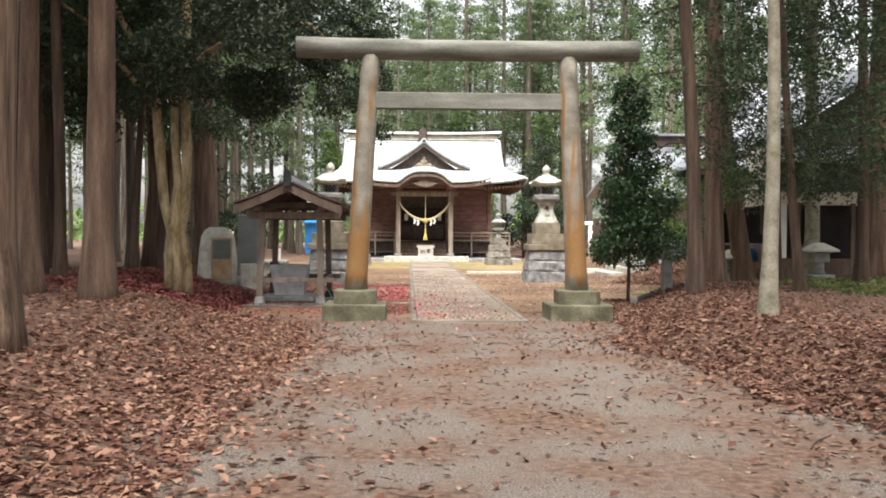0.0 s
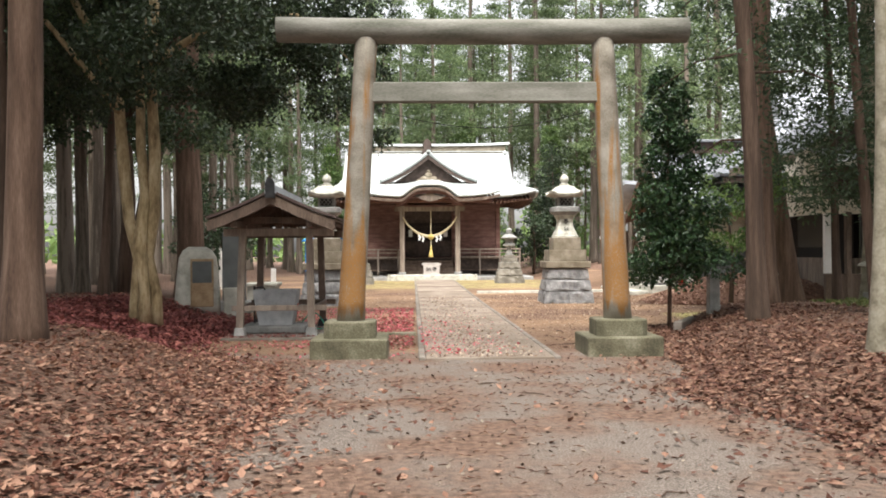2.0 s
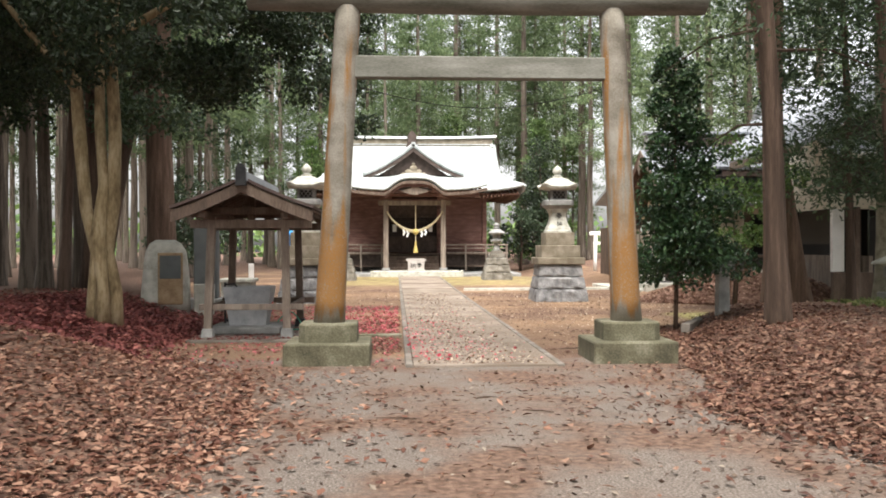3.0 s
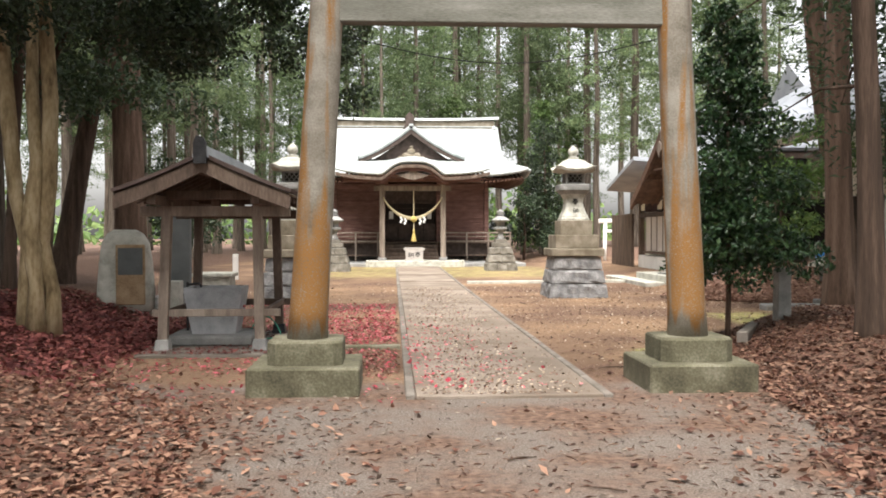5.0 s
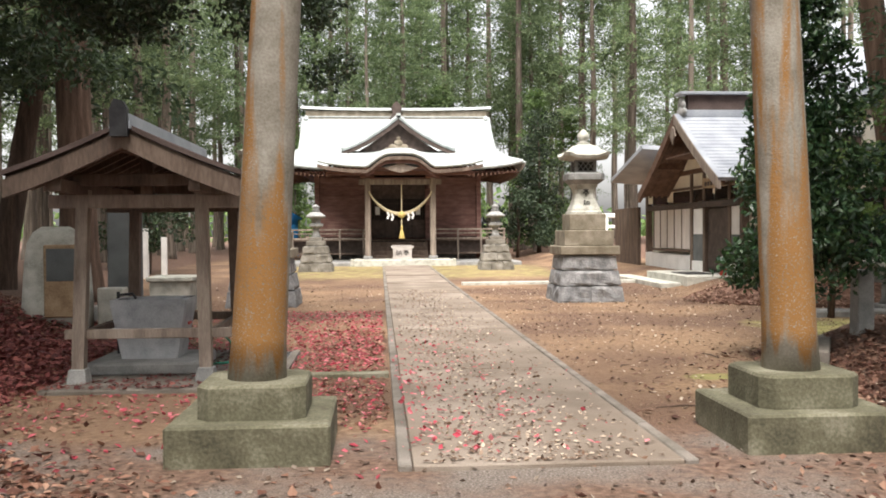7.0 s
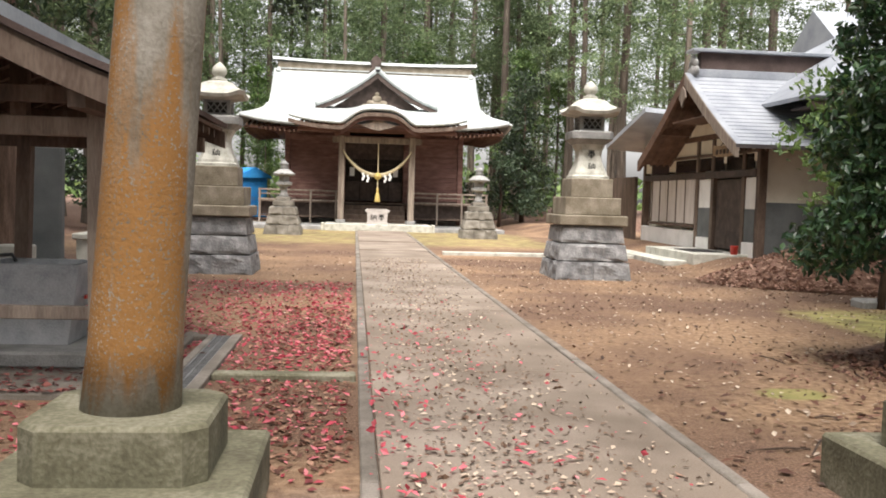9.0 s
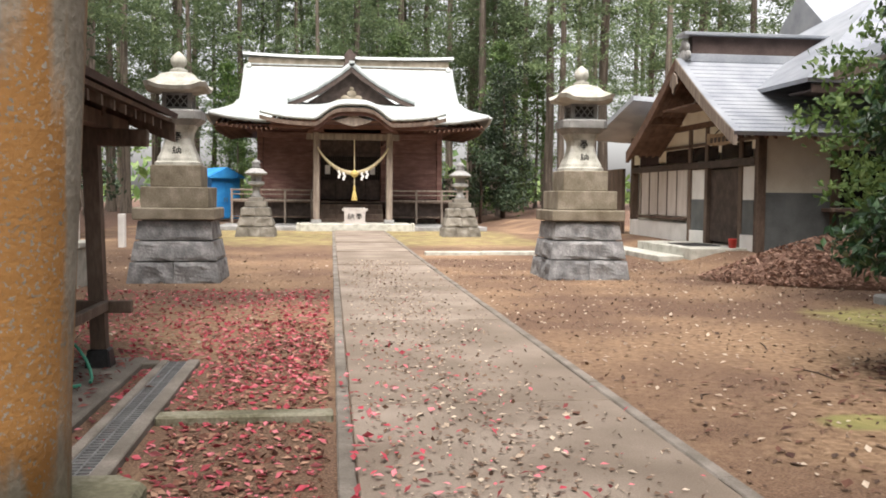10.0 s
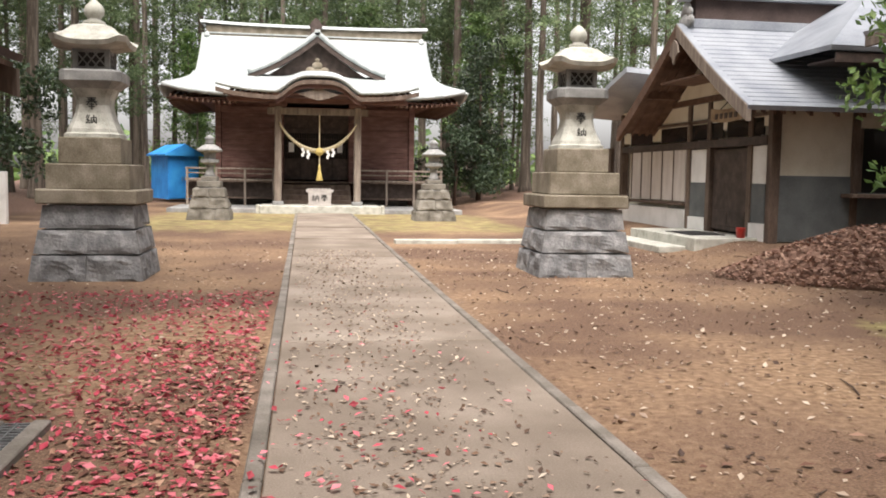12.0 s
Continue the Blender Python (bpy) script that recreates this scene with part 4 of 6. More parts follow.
    for x in (-2.16, 2.36):
        boxed("step_edge_stone", (x - 0.06, x + 0.06, -8.4, -7.7, -0.1, 0.31), M_STONE_PALE, t, bevel=0.02)

    # rope, tassel, box
    rope = thing("sacred_rope", "twisted straw rope with white paper streamers slung between posts", "rope", (HX, 49.72, 0.07))
    bm = bmesh.new()
    for ph in (0, 2.09, 4.19):
        pts, rad = [], []
        for i in range(61):
            f = i / 60
            th = 0.035 + 0.035 * math.sin(math.pi * f)
            tw = ph + f * 46
            pts.append((-1.4 + 2.8 * f, th * 0.6 * math.cos(tw), 3.3 - 1.0 * (1 - (2 * f - 1) ** 2) ** 0.85 + th * 0.6 * math.sin(tw)))
            rad.append(th * 0.75)
        tube(bm, pts, rad, 6)
    part("twisted_cord", bm, M_STRAW, rope, smooth=True)
    for x in (-0.55, -0.36, 0.36, 0.55):
        bm = bmesh.new()
        z = 3.3 - 1.0 * (1 - (x / 1.4) ** 2) ** 0.85 - 0.05
        for k in range(3):
            box(bm, x - 0.06 + 0.04 * (k % 2), x + 0.03 + 0.04 * (k % 2), -0.09 + 0.002 * k, -0.086 + 0.002 * k, z - 0.1 * (k + 1), z - 0.1 * k + 0.02)
        part("paper_streamer", bm, M_PAPER, rope, "folded white paper streamer")
    bell = thing("bell_cord", "yellow bell cord with a tasselled end", "bell cord", (HX + 0.05, 49.66, 0.07))
    part("cord", tube(bmesh.new(), [(0, 0.1, 3.62), (0, 0, 2.35), (0, 0, 1.7)], 0.025, 8), M_STRAW, bell)
    part("knot", turned(bmesh.new(), [(0.04, 2.12), (0.13, 2.18), (0.17, 2.27), (0.12, 2.36), (0.04, 2.42)], 14), M_GOLD, bell, smooth=True)
    bm = turned(bmesh.new(), [(0.035, 1.78), (0.05, 1.7), (0.04, 1.62), (0.075, 1.5), (0.13, 1.22), (0.12, 1.2)], 16)
    part("tassel", bm, M_GOLD, bell, smooth=True)
    b = thing("offertory_box", "pale wooden offertory box with two black characters", "offertory box", (HX + 0.06, 49.35, 0.35))
    bm = bmesh.new()
    rings(bm, [[(p * w, q * 0.3, z) for p, q in ((-1, -1), (1, -1), (1, 1), (-1, 1))] for w, z in ((0.44, 0.0), (0.44, 0.08), (0.40, 0.09), (0.42, 0.5), (0.5, 0.52), (0.5, 0.6))])
    part("body", bm, M_WOOD_PALE, b)
    for k in range(7):
        boxed("slat", (-0.44 + 0.126 * k, -0.36 + 0.126 * k, -0.28, 0.28, 0.6, 0.64), M_WOOD_PALE, b, bevel=0.005)
    for strokes, x in ((HO, 0.16), (NO, -0.16)):
        bm = bmesh.new()
        glyph(bm, strokes, x, 0.29, 0.26, -0.308)
        part("character", bm, M_INK, b, "large black character")


M_WOOD_PALE = material("pale_grey_wood", [(0.30, 0.27, 0.25), (0.42, 0.39, 0.36), (0.5, 0.47, 0.44)], 5, 0.85, 0.2, 50, (0.5, 2, 2))
build_hall()


# ---- shrine office ----
def build_office():
    t = thing("shrine_office", "plastered timber office with a gabled silver roof", "office building", (0, 0, 0))
    W, g = 9.5, 0.35
    # foundation and dado
    boxed("foundation", (W + 0.16, 18, 32.76, 41.2, 0.0, 0.6), M_WHITE, t, "pale concrete footing", 0.01)
    boxed("footing", (W - 0.06, W + 0.14, 36.6, 41.2, 0.0, 0.8), M_WHITE, t, "white footing under the shutters", 0.01)
    for y0 in (32.78, 35.54):
        boxed("footing", (W - 0.05, W + 0.13, y0, y0 + 0.64 if y0 < 33 else y0 + 0.88, 0.0, 0.64), M_WHITE, t, bevel=0.01)

    def wall(name, y0, y1, z0, z1, mat, x=W, label="", th=0.12):
        return boxed(name, (x, x + th, y0, y1, z0, z1), mat, t, label, 0.004)

    wall("plaster_wall", 36.55, 41.2, 2.5, 3.4, M_PLASTER)
    wall("plaster_wall", 32.7, 36.55, 2.62, 3.3, M_PLASTER)
    bm = raw([(W + 0.03, 33.0, 3.28), (W + 0.03, 37.4, 3.28), (W + 0.03, 35.2, 4.66)], [(0, 1, 2)])
    thick(part("gable_wall", bm, M_PLASTER, t), 0.1)
    wall("door_side_panel", 35.5, 36.45, 1.45, 2.22, M_WHITE)
    wall("door_side_panel", 32.85, 33.45, 1.45, 2.22, M_WHITE)
    wall("dado_panel", 35.5, 36.45, g + 0.3, 1.45, M_GREYWALL, W - 0.01)
    wall("dado_panel", 32.85, 33.45, g + 0.3, 1.45, M_GREYWALL, W - 0.01)
    # timber
    for y, x in ((32.66, W - 0.05), (35.44, W - 0.04), (33.5, W - 0.04), (36.5, W - 0.05), (41.15, W - 0.05)):
        boxed("post", (x, x + 0.2, y - 0.09, y + 0.09, g - 0.2, 3.35), M_WOOD, t, bevel=0.01)
    boxed("beam", (W - 0.06, W + 0.12, 32.76, 41.05, 2.24, 2.42), M_WOOD_DARK, t)
    boxed("beam", (W - 0.05, W + 0.12, 32.76, 41.05, 2.82, 2.9), M_WOOD, t)
    for k in range(4):
        y0 = (33.0, 34.8, 36.7, 38.9)[k]
        boxed("transom_window", (W - 0.005, W + 0.03, y0, y0 + 1.6, 2.44, 2.8), M_DARKGLASS, t, "dark transom glass", 0)
    # shutters
    for k in range(5):
        y0 = 36.68 + 0.72 * k
        s = boxed("shutter_panel", (W - 0.03, W + 0.02, y0, y0 + 0.69, 0.98, 2.3), M_PANEL, t, "pale weathered shutter board", 0.006)
        boxed("batten", (W - 0.05, W - 0.03, y0 + 0.68, y0 + 0.72, 0.98, 2.3), M_WOOD, s, bevel=0.003)
    boxed("window_sill", (W - 0.12, W + 0.05, 36.6, 40.4, 0.88, 0.96), M_WOOD, t)
    # the door
    # Near-black sheet gives the doorway its shade by colour.
    boxed("door_recess_shade", (W + 0.13, W + 0.16, 33.5, 35.45, g, 2.24), M_DARK, t, bevel=0)
    for k in range(2):
        y0 = 33.6 + 0.88 * k
        d = boxed("sliding_door", (W + 0.02 + 0.04 * k, W + 0.06 + 0.04 * k, y0, y0 + 0.9, g + 0.06, 2.2), M_WOOD_DARK, t, "dark wooden sliding door", 0.006)
        boxed("door_panel", (W + 0.005 + 0.04 * k, W + 0.02 + 0.04 * k, y0 + 0.1, y0 + 0.8, g + 0.16, 0.85), M_WOOD_DARK, d, bevel=0.004)
    boxed("porch_slab", (8.1, W, 33.0, 36.6, 0.05, 0.34), M_STONE_PALE, t, "low pale concrete entrance slab", 0.015)
    boxed("porch_step", (7.5, 8.1, 33.4, 38.5, 0.0, 0.14), M_STONE_PALE, t, bevel=0.015)
    boxed("door_mat", (8.4, 9.2, 33.9, 35.2, 0.34, 0.36), M_IRON, t, bevel=0.004)
    # side wall towards the court
    boxed("side_plaster", (W + 0.15, 11.2, 32.64, 32.74, 1.62, 3.3), M_PLASTER, t, bevel=0)
    boxed("side_dado", (W + 0.15, 11.2, 32.61, 32.72, 0.3, 1.62), M_GREYWALL, t, "dark grey dado boarding", 0)
    boxed("side_post", (11.2, 11.36, 32.58, 32.76, 0.2, 3.4), M_WOOD, t)
    boxed("side_plaster", (11.36, 17.8, 32.64, 32.74, 2.6, 3.3), M_PLASTER, t, bevel=0)
    boxed("side_dado", (11.36, 17.8, 32.61, 32.72, 0.3, 1.3), M_GREYWALL, t, bevel=0)
    for k in range(4):
        x0 = 11.38 + k * 1.4
        w = boxed("window", (x0, x0 + 1.36, 32.66, 32.7, 1.3, 2.6), M_DARKGLASS, t, "wooden framed window", 0)
        boxed("window_frame", (x0, x0 + 0.07, 32.62, 32.68, 1.3, 2.6), M_WOOD, w, bevel=0)
        boxed("curtain", (x0 + 0.2, x0 + 0.6, 32.72, 32.74, 1.34, 2.56), M_WHITE, w, bevel=0)
    boxed("counter_shelf", (11.0, 14.5, 32.2, 32.62, 1.2, 1.28), M_WOOD, t)
    # main gable roof, ridge away from the court
    RX, RY = 8.5, 35.2

    def gable_z(d, top=4.97):
        """Height of the slightly hollow roof line, d out from the ridge."""
        return top - 0.68 * d + 0.025 * d * d

    def slope(sg):
        def fn(u, v):
            d = (3.45 if sg < 0 else 3.7) * v
            return (RX + (19.5 - RX) * u, RY + sg * d, gable_z(d))
        return fn

    for sg in (-1, 1):
        r = part("roof_slope", sheet(bmesh.new(), slope(sg), 4, 10), M_SLATE, t, "silver grey sheet roof in stepped courses", False)
        thick(r, 0.1, 1.0 if sg < 0 else -1.0)
        reach = 3.45 if sg < 0 else 3.7
        for k in range(1, 19):
            d = reach * k / 19
            z = gable_z(d)
            if sg < 0:
                boxed("roof_course", (RX + 0.16, 19.4, RY - d - 0.012, RY - d + 0.16, z - 0.02, z + 0.006), M_SLATE, t, bevel=0)
        bm = bmesh.new()
        loops = []
        for i in range(9):
            d = (reach - 0.04) * i / 8
            z = gable_z(d, 4.95)
            loops.append([(RX - 0.02, RY + sg * d, z), (RX + 0.08, RY + sg * d, z), (RX + 0.08, RY + sg * d, z - 0.3), (RX - 0.02, RY + sg * d, z - 0.3)])
        part("bargeboard", rings(bm, loops), M_WOOD_GREY if sg < 0 else M_RAFTER, t, "broad weathered bargeboard")
        so = part("soffit_boarding", sheet(bmesh.new(), lambda u, v: (RX + 0.1 + 1.05 * u, RY + sg * (reach - 0.1) * v, gable_z((reach - 0.1) * v, 4.85)), 2, 6), M_RAFTER, t)
        thick(so, 0.03)
        for q in range(5):
            bm = bmesh.new()
            x = RX + 0.15 + q * 0.2
            loops = [[(x + a, RY + sg * d, gable_z(d, 4.85) - c) for a, c in ((0, 0), (0.06, 0), (0.06, 0.08), (0, 0.08))] for d in (0.1, 1.6, reach - 0.1)]
            part("rafter", rings(bm, loops), M_RAFTER, t)
        for q in range(16):
            x = W + 0.3 + q * 0.55
            bm = bmesh.new()
            loops = [[(x + a, RY + sg * d, gable_z(d, 4.85) - c) for a, c in ((0, 0), (0.07, 0), (0.07, 0.1), (0, 0.1))] for d in (2.2, reach - 0.1)]
            part("rafter", rings(bm, loops), M_RAFTER, t)
    for y, z in ((35.2, 4.72), (33.3, 3.66), (37.1, 3.66)):
        boxed("purlin", (RX + 0.05, W + 0.1, y - 0.08, y + 0.08, z - 0.2, z), M_RAFTER, t)
    boxed("gable_tie", (W - 0.08, W + 0.06, 32.9, 37.5, 3.28, 3.42), M_RAFTER, t)
    boxed("gable_strut", (W - 0.07, W + 0.06, 34.72, 35.28, 3.42, 4.5), M_RAFTER, t)
    boxed("canopy_boarding", (RX + 0.1, W, 34.1, 36.3, 3.72, 3.76), M_RAFTER, t, bevel=0)
    bm = bmesh.new()
    rings(bm, [[(x, 35.2 + p, q) for p, q in ((0, 4.6), (0.16, 4.5), (0.24, 4.3), (0.1, 4.22), (0, 4.05), (-0.1, 4.22), (-0.24, 4.3), (-0.16, 4.5))] for x in (RX - 0.06, RX - 0.02)])
    part("gable_pendant", bm, M_WOOD_GREY, t, "carved gable pendant")
    boxed("ridge_band", (RX + 0.3, 19.5, 35.02, 35.38, 4.86, 5.06), M_SLATE, t)
    boxed("ridge_box", (RX + 0.36, 19.5, 35.06, 35.34, 5.06, 5.5), M_BROWNMETAL, t, "brown boxed ridge")
    boxed("ridge_cap", (RX + 0.1, 19.5, 34.92, 35.48, 5.5, 5.58), M_SLATE, t)
    bm = bmesh.new()
    for c, r in (((0, 0, 5.0), 0.2), ((0, -0.22, 5.0), 0.14), ((0, 0.22, 5.0), 0.14), ((0, 0, 5.28), 0.17), ((0, -0.16, 5.2), 0.12), ((0, 0.16, 5.2), 0.12)):
        q = bmesh.ops.create_icosphere(bm, subdivisions=2, radius=r)
        for v in q["verts"]:
            v.co = Vector((v.co.x * 0.5 + RX + 0.22, v.co.y + 35.2 + c[1], v.co.z + c[2]))
    part("ridge_end_tile", bm, M_STONE, t, "swirling grey ridge-end tile", True)
    # rear wing seen beyond the gable
    boxed("wing_wall", (W + 0.2, 18, 38.2, 41.2, 0.3, 3.4), M_PLASTER, t, bevel=0)
    r = part("wing_roof", sheet(bmesh.new(), lambda u, v: (8.35 + 10 * u, 41.9 - 4.0 * v, 3.35 + 0.22 * v * 4 - 0.02 + 0.12 * (1 - u) ** 8), 10, 6), M_SLATE, t, "low sheet roof of the rear wing")
    thick(r, 0.14, 1.0)
    boxed("connecting_wall", (9.2, 9.3, 41.3, 44.5, 0.1, 2.4), M_WOOD, t, "brown boarded fence wall", 0)
    # near wing roof that crosses in front on the far side
    r = part("near_wing_roof", sheet(bmesh.new(), lambda u, v: (9.85 + 4.6 * u, 25.6 + 4.8 * v, 4.1 + 2.9 * u - 0.3 * u * (1 - u)), 10, 4), M_SLATE, t, "silver roof of the near wing")
    thick(r, 0.12, -1.0)
    bm = raw([(10.9, 26.2, 3.9), (17.6, 26.2, 3.9), (14.45, 26.2, 6.6), (10.9, 26.2, 4.4)], [(0, 1, 2, 3)])
    thick(part("near_wing_gable", bm, M_WOOD_DARK, t), 0.08)
    r = part("near_wing_pent_roof", sheet(bmesh.new(), lambda u, v: (10.6 + 8.0 * u, 24.9 + 1.35 * v, 3.72 + 0.55 * v), 6, 3), M_SLATE, t, "low silver pent roof over the wing's front")
    thick(r, 0.07, -1.0)
    boxed("near_wing_gutter", (10.55, 18.6, 24.78, 24.9, 3.66, 3.78), M_STONE_PALE, t, "pale eaves gutter")
    boxed("near_wing_fascia", (9.86, 9.94, 25.62, 30.35, 3.84, 4.04), M_WOOD_GREY, t)
    boxed("near_wing_wall", (12.15, 12.27, 26.44, 32.6, 2.6, 4.9), M_PLASTER, t, bevel=0)
    boxed("near_wing_wall", (11.0, 18.0, 26.3, 26.42, 2.9, 3.9), M_WOOD_DARK, t, bevel=0)
    boxed("near_wing_lintel", (11.0, 18.0, 26.24, 26.4, 2.5, 2.88), M_PLASTER, t, "pale plastered lintel", 0.01)
    # Shade of the store's inside is painted as one near-black sheet.
    boxed("near_wing_shade", (11.6, 18.0, 26.9, 27.0, 0.2, 2.5), M_DARK, t, "near-black sheet painted as the shaded store interior", 0)
    boxed("near_wing_panel", (11.0, 11.3, 26.25, 26.4, 0.9, 2.5), M_WHITE, t, "white-painted end panel", 0.006)
    boxed("near_wing_panel", (11.0, 18.0, 26.2, 26.36, 0.2, 0.88), M_WOOD, t, "brown boarded apron", 0.006)
    for x in (11.62, 13.3, 15.0, 16.7):
        boxed("near_wing_post", (x - 0.07, x + 0.07, 26.18, 26.34, 0.2, 2.55), M_WOOD, t, bevel=0.01)
    boxed("near_wing_dado", (12.05, 12.15, 26.44, 32.6, 0.3, 1.3), M_WOOD_GREY, t, bevel=0)
    boxed("near_wing_window", (12.1, 12.15, 26.6, 32.0, 1.3, 2.6), M_DARKGLASS, t, bevel=0)
    r = part("near_wing_back_slope", sheet(bmesh.new(), lambda u, v: (14.45 + 4.6 * u, 25.6 + 4.8 * v, 7.0 - 3.0 * u), 6, 4), M_SLATE, t)
    thick(r, 0.12, -1.0)
    bm = raw([(9.95, 31.5, 4.05), (19.5, 31.5, 4.0), (19.5, 37.2, 7.3), (15.2, 37.2, 7.3), (9.95, 42.0, 4.05)], [(0, 1, 2, 3), (0, 3, 4)])
    thick(part("upper_hip_roof", bm, M_SLATE, t, "silver hipped roof rising over the gable roof"), 0.1, -1.0)
    boxed("upper_eaves_board", (10.1, 19.5, 31.56, 31.62, 3.74, 3.93), M_WOOD_DARK, t)
    boxed("upper_soffit", (10.2, 19.5, 31.62, 32.7, 3.8, 3.84), M_WOOD_DARK, t, bevel=0)
    # tall hall roof behind
    bm = raw([(17.5, 40, 4.5), (17.5, 52, 4.5), (17.5, 46, 9.2), (28, 40, 4.5), (28, 52, 4.5), (28, 46, 9.2)], [(0, 1, 2), (0, 2, 5, 3), (1, 4, 5, 2), (3, 5, 4)])
    part("tall_gable_roof", bm, M_SLATE, t, "tall grey gable roof behind")
    boxed("tall_rear_wall", (18, 27.5, 40.6, 51.4, 0.2, 4.6), M_PLASTER, t, bevel=0)
    # board above the door
    sg = thing("name_board", "curved wooden name board hung over the office door", "sign board", (9.15, 34.0, 2.72), 0)
    bm = bmesh.new()
    loops = []
    for i in range(9):
        f = 2 * i / 8 - 1
        loops.append([(0.02 * f * f, 0.75 * f, 0.02 + 0.07 * f * f), (0.06, 0.75 * f, 0.02 + 0.07 * f * f), (0.10, 0.75 * f, 0.30 + 0.05 * f * f), (0.02, 0.75 * f, 0.30 + 0.05 * f * f)])
    part("board", rings(bm, loops), M_TAN, sg, "tan carved board")
    for k in range(5):
        y = -0.5 + 0.22 * k
        boxed("character", (-0.006, 0.03, y, y + 0.13, 0.1, 0.22), M_WOOD_DARK, sg, "dark raised character", 0.01)
    part("hanger", tube(bmesh.new(), [(0.06, 0.4, 0.3), (0.3, 0.4, 0.55)], 0.012, 6), M_IRON, sg)
    part("hanger", tube(bmesh.new(), [(0.06, -0.4, 0.3), (0.3, -0.4, 0.55)], 0.012, 6), M_IRON, sg)
    can = thing("red_can", "small red bucket on the entrance slab", "bucket", (9.15, 33.12, 0.34))
    part("bucket", turned(bmesh.new(), [(0.085, 0), (0.1, 0.2), (0.105, 0.21), (0.09, 0.21), (0.08, 0.03)], 18), M_RED, can, smooth=True)


M_DARKGLASS = bpy.data.materials.new("dark_glass")
M_DARKGLASS.use_nodes = True
M_DARKGLASS.node_tree.nodes["Principled BSDF"].inputs["Base Color"].default_value = (0.02, 0.018, 0.017, 1)
M_DARKGLASS.node_tree.nodes["Principled BSDF"].inputs["Roughness"].default_value = 0.08
build_office()


# ---- blue shed ----
def build_shed():
    t = thing("blue_shed", "bright blue sheet-metal garden shed", "shed", (-5.4, 61.2, 0.1), 24)
    body = boxed("body", (-0.78, 0.72, 0.0, 3.0, 0.1, 2.25), M_BLUE, t, bevel=0.01)
    bm = bmesh.new()
    rings(bm, [[(x, y, z) for x, z in ((-0.95, 2.2), (0.9, 2.2), (0.9, 2.28), (0.0, 2.78), (-0.95, 2.28))] for y in (-0.2, 3.2)])
    part("roof", bm, M_BLUE, t, "pitched blue roof")
    for k in range(2):
        d = boxed("door", (-0.7 + 0.68 * k, -0.04 + 0.68 * k, -0.03, 0.0, 0.15, 2.05), M_BLUE, t, bevel=0.006)
        boxed("handle", (-0.12 + 0.12 * k, -0.09 + 0.12 * k, -0.06, -0.03, 1.0, 1.2), M_STEEL, d, bevel=0.004)
    for k in range(9):
        boxed("rib", (-0.80, -0.78, 0.15 + 0.33 * k, 0.2 + 0.33 * k, 0.1, 2.2), M_BLUE, t, bevel=0)


build_shed()

# ---- trees ----
rng = np.random.default_rng(7)


def leaf_mesh(name, centres, sizes, mat, droop=0.3, aspect=0.45, flat=0.0, up=None):
    """Many small folded leaves: one diamond of two bent halves at each centre."""
    n = len(centres)
    d = rng.normal(size=(n, 3))
    d[:, 2] = d[:, 2] * (1 - flat) - droop
    d /= np.linalg.norm(d, axis=1)[:, None]
    s = np.cross(d, rng.normal(size=(n, 3)) * np.array([1 - flat, 1 - flat, 1]) + np.array([0, 0, flat * 2]))
    s /= np.linalg.norm(s, axis=1)[:, None] + 1e-9
    nr = np.cross(s, d)
    z = np.asarray(sizes)[:, None]
    c = np.asarray(centres)
    v = np.stack([c - d * z * 0.5, c + s * z * aspect * 0.5 + nr * z * 0.08, c + d * z * 0.5, c - s * z * aspect * 0.5 + nr * z * 0.08], 1).reshape(-1, 3)
    i = np.arange(n) * 4
    f = np.concatenate([np.stack([i, i + 1, i + 2], 1), np.stack([i, i + 2, i + 3], 1)])
    me = bpy.data.meshes.new(name)
    me.from_pydata(v.tolist(), [], f.tolist())
    me.materials.append(mat)
    return me


def trunk_bm(h, r0, r1, lean=(0, 0), flute=0.12, n=14, rows=14, flare=1.45):
    bm = bmesh.new()
    loops = []
    ph = random.uniform(0, 6)
    for i in range(rows + 1):
        f = (i / rows) ** 1.5
        z = h * f - 0.25
        r = r0 + (r1 - r0) * f + r0 * (flare - 1) * math.exp(-max(0, z) * 2.2)
        ox = lean[0] * f + 0.04 * math.sin(z * 0.7 + ph)
        oy = lean[1] * f + 0.04 * math.cos(z * 0.6 + ph)
        loops.append([(ox + r * q * math.cos(a), oy + r * q * math.sin(a), z) for a, q in
                      [(2 * math.pi * k / n, 1 + flute * math.sin(5 * 2 * math.pi * k / n + ph + z * 0.15) * (0.4 + math.exp(-max(0, z))) * 0.6 + random.uniform(-0.02, 0.02)) for k in range(n)]])
    return rings(bm, loops)


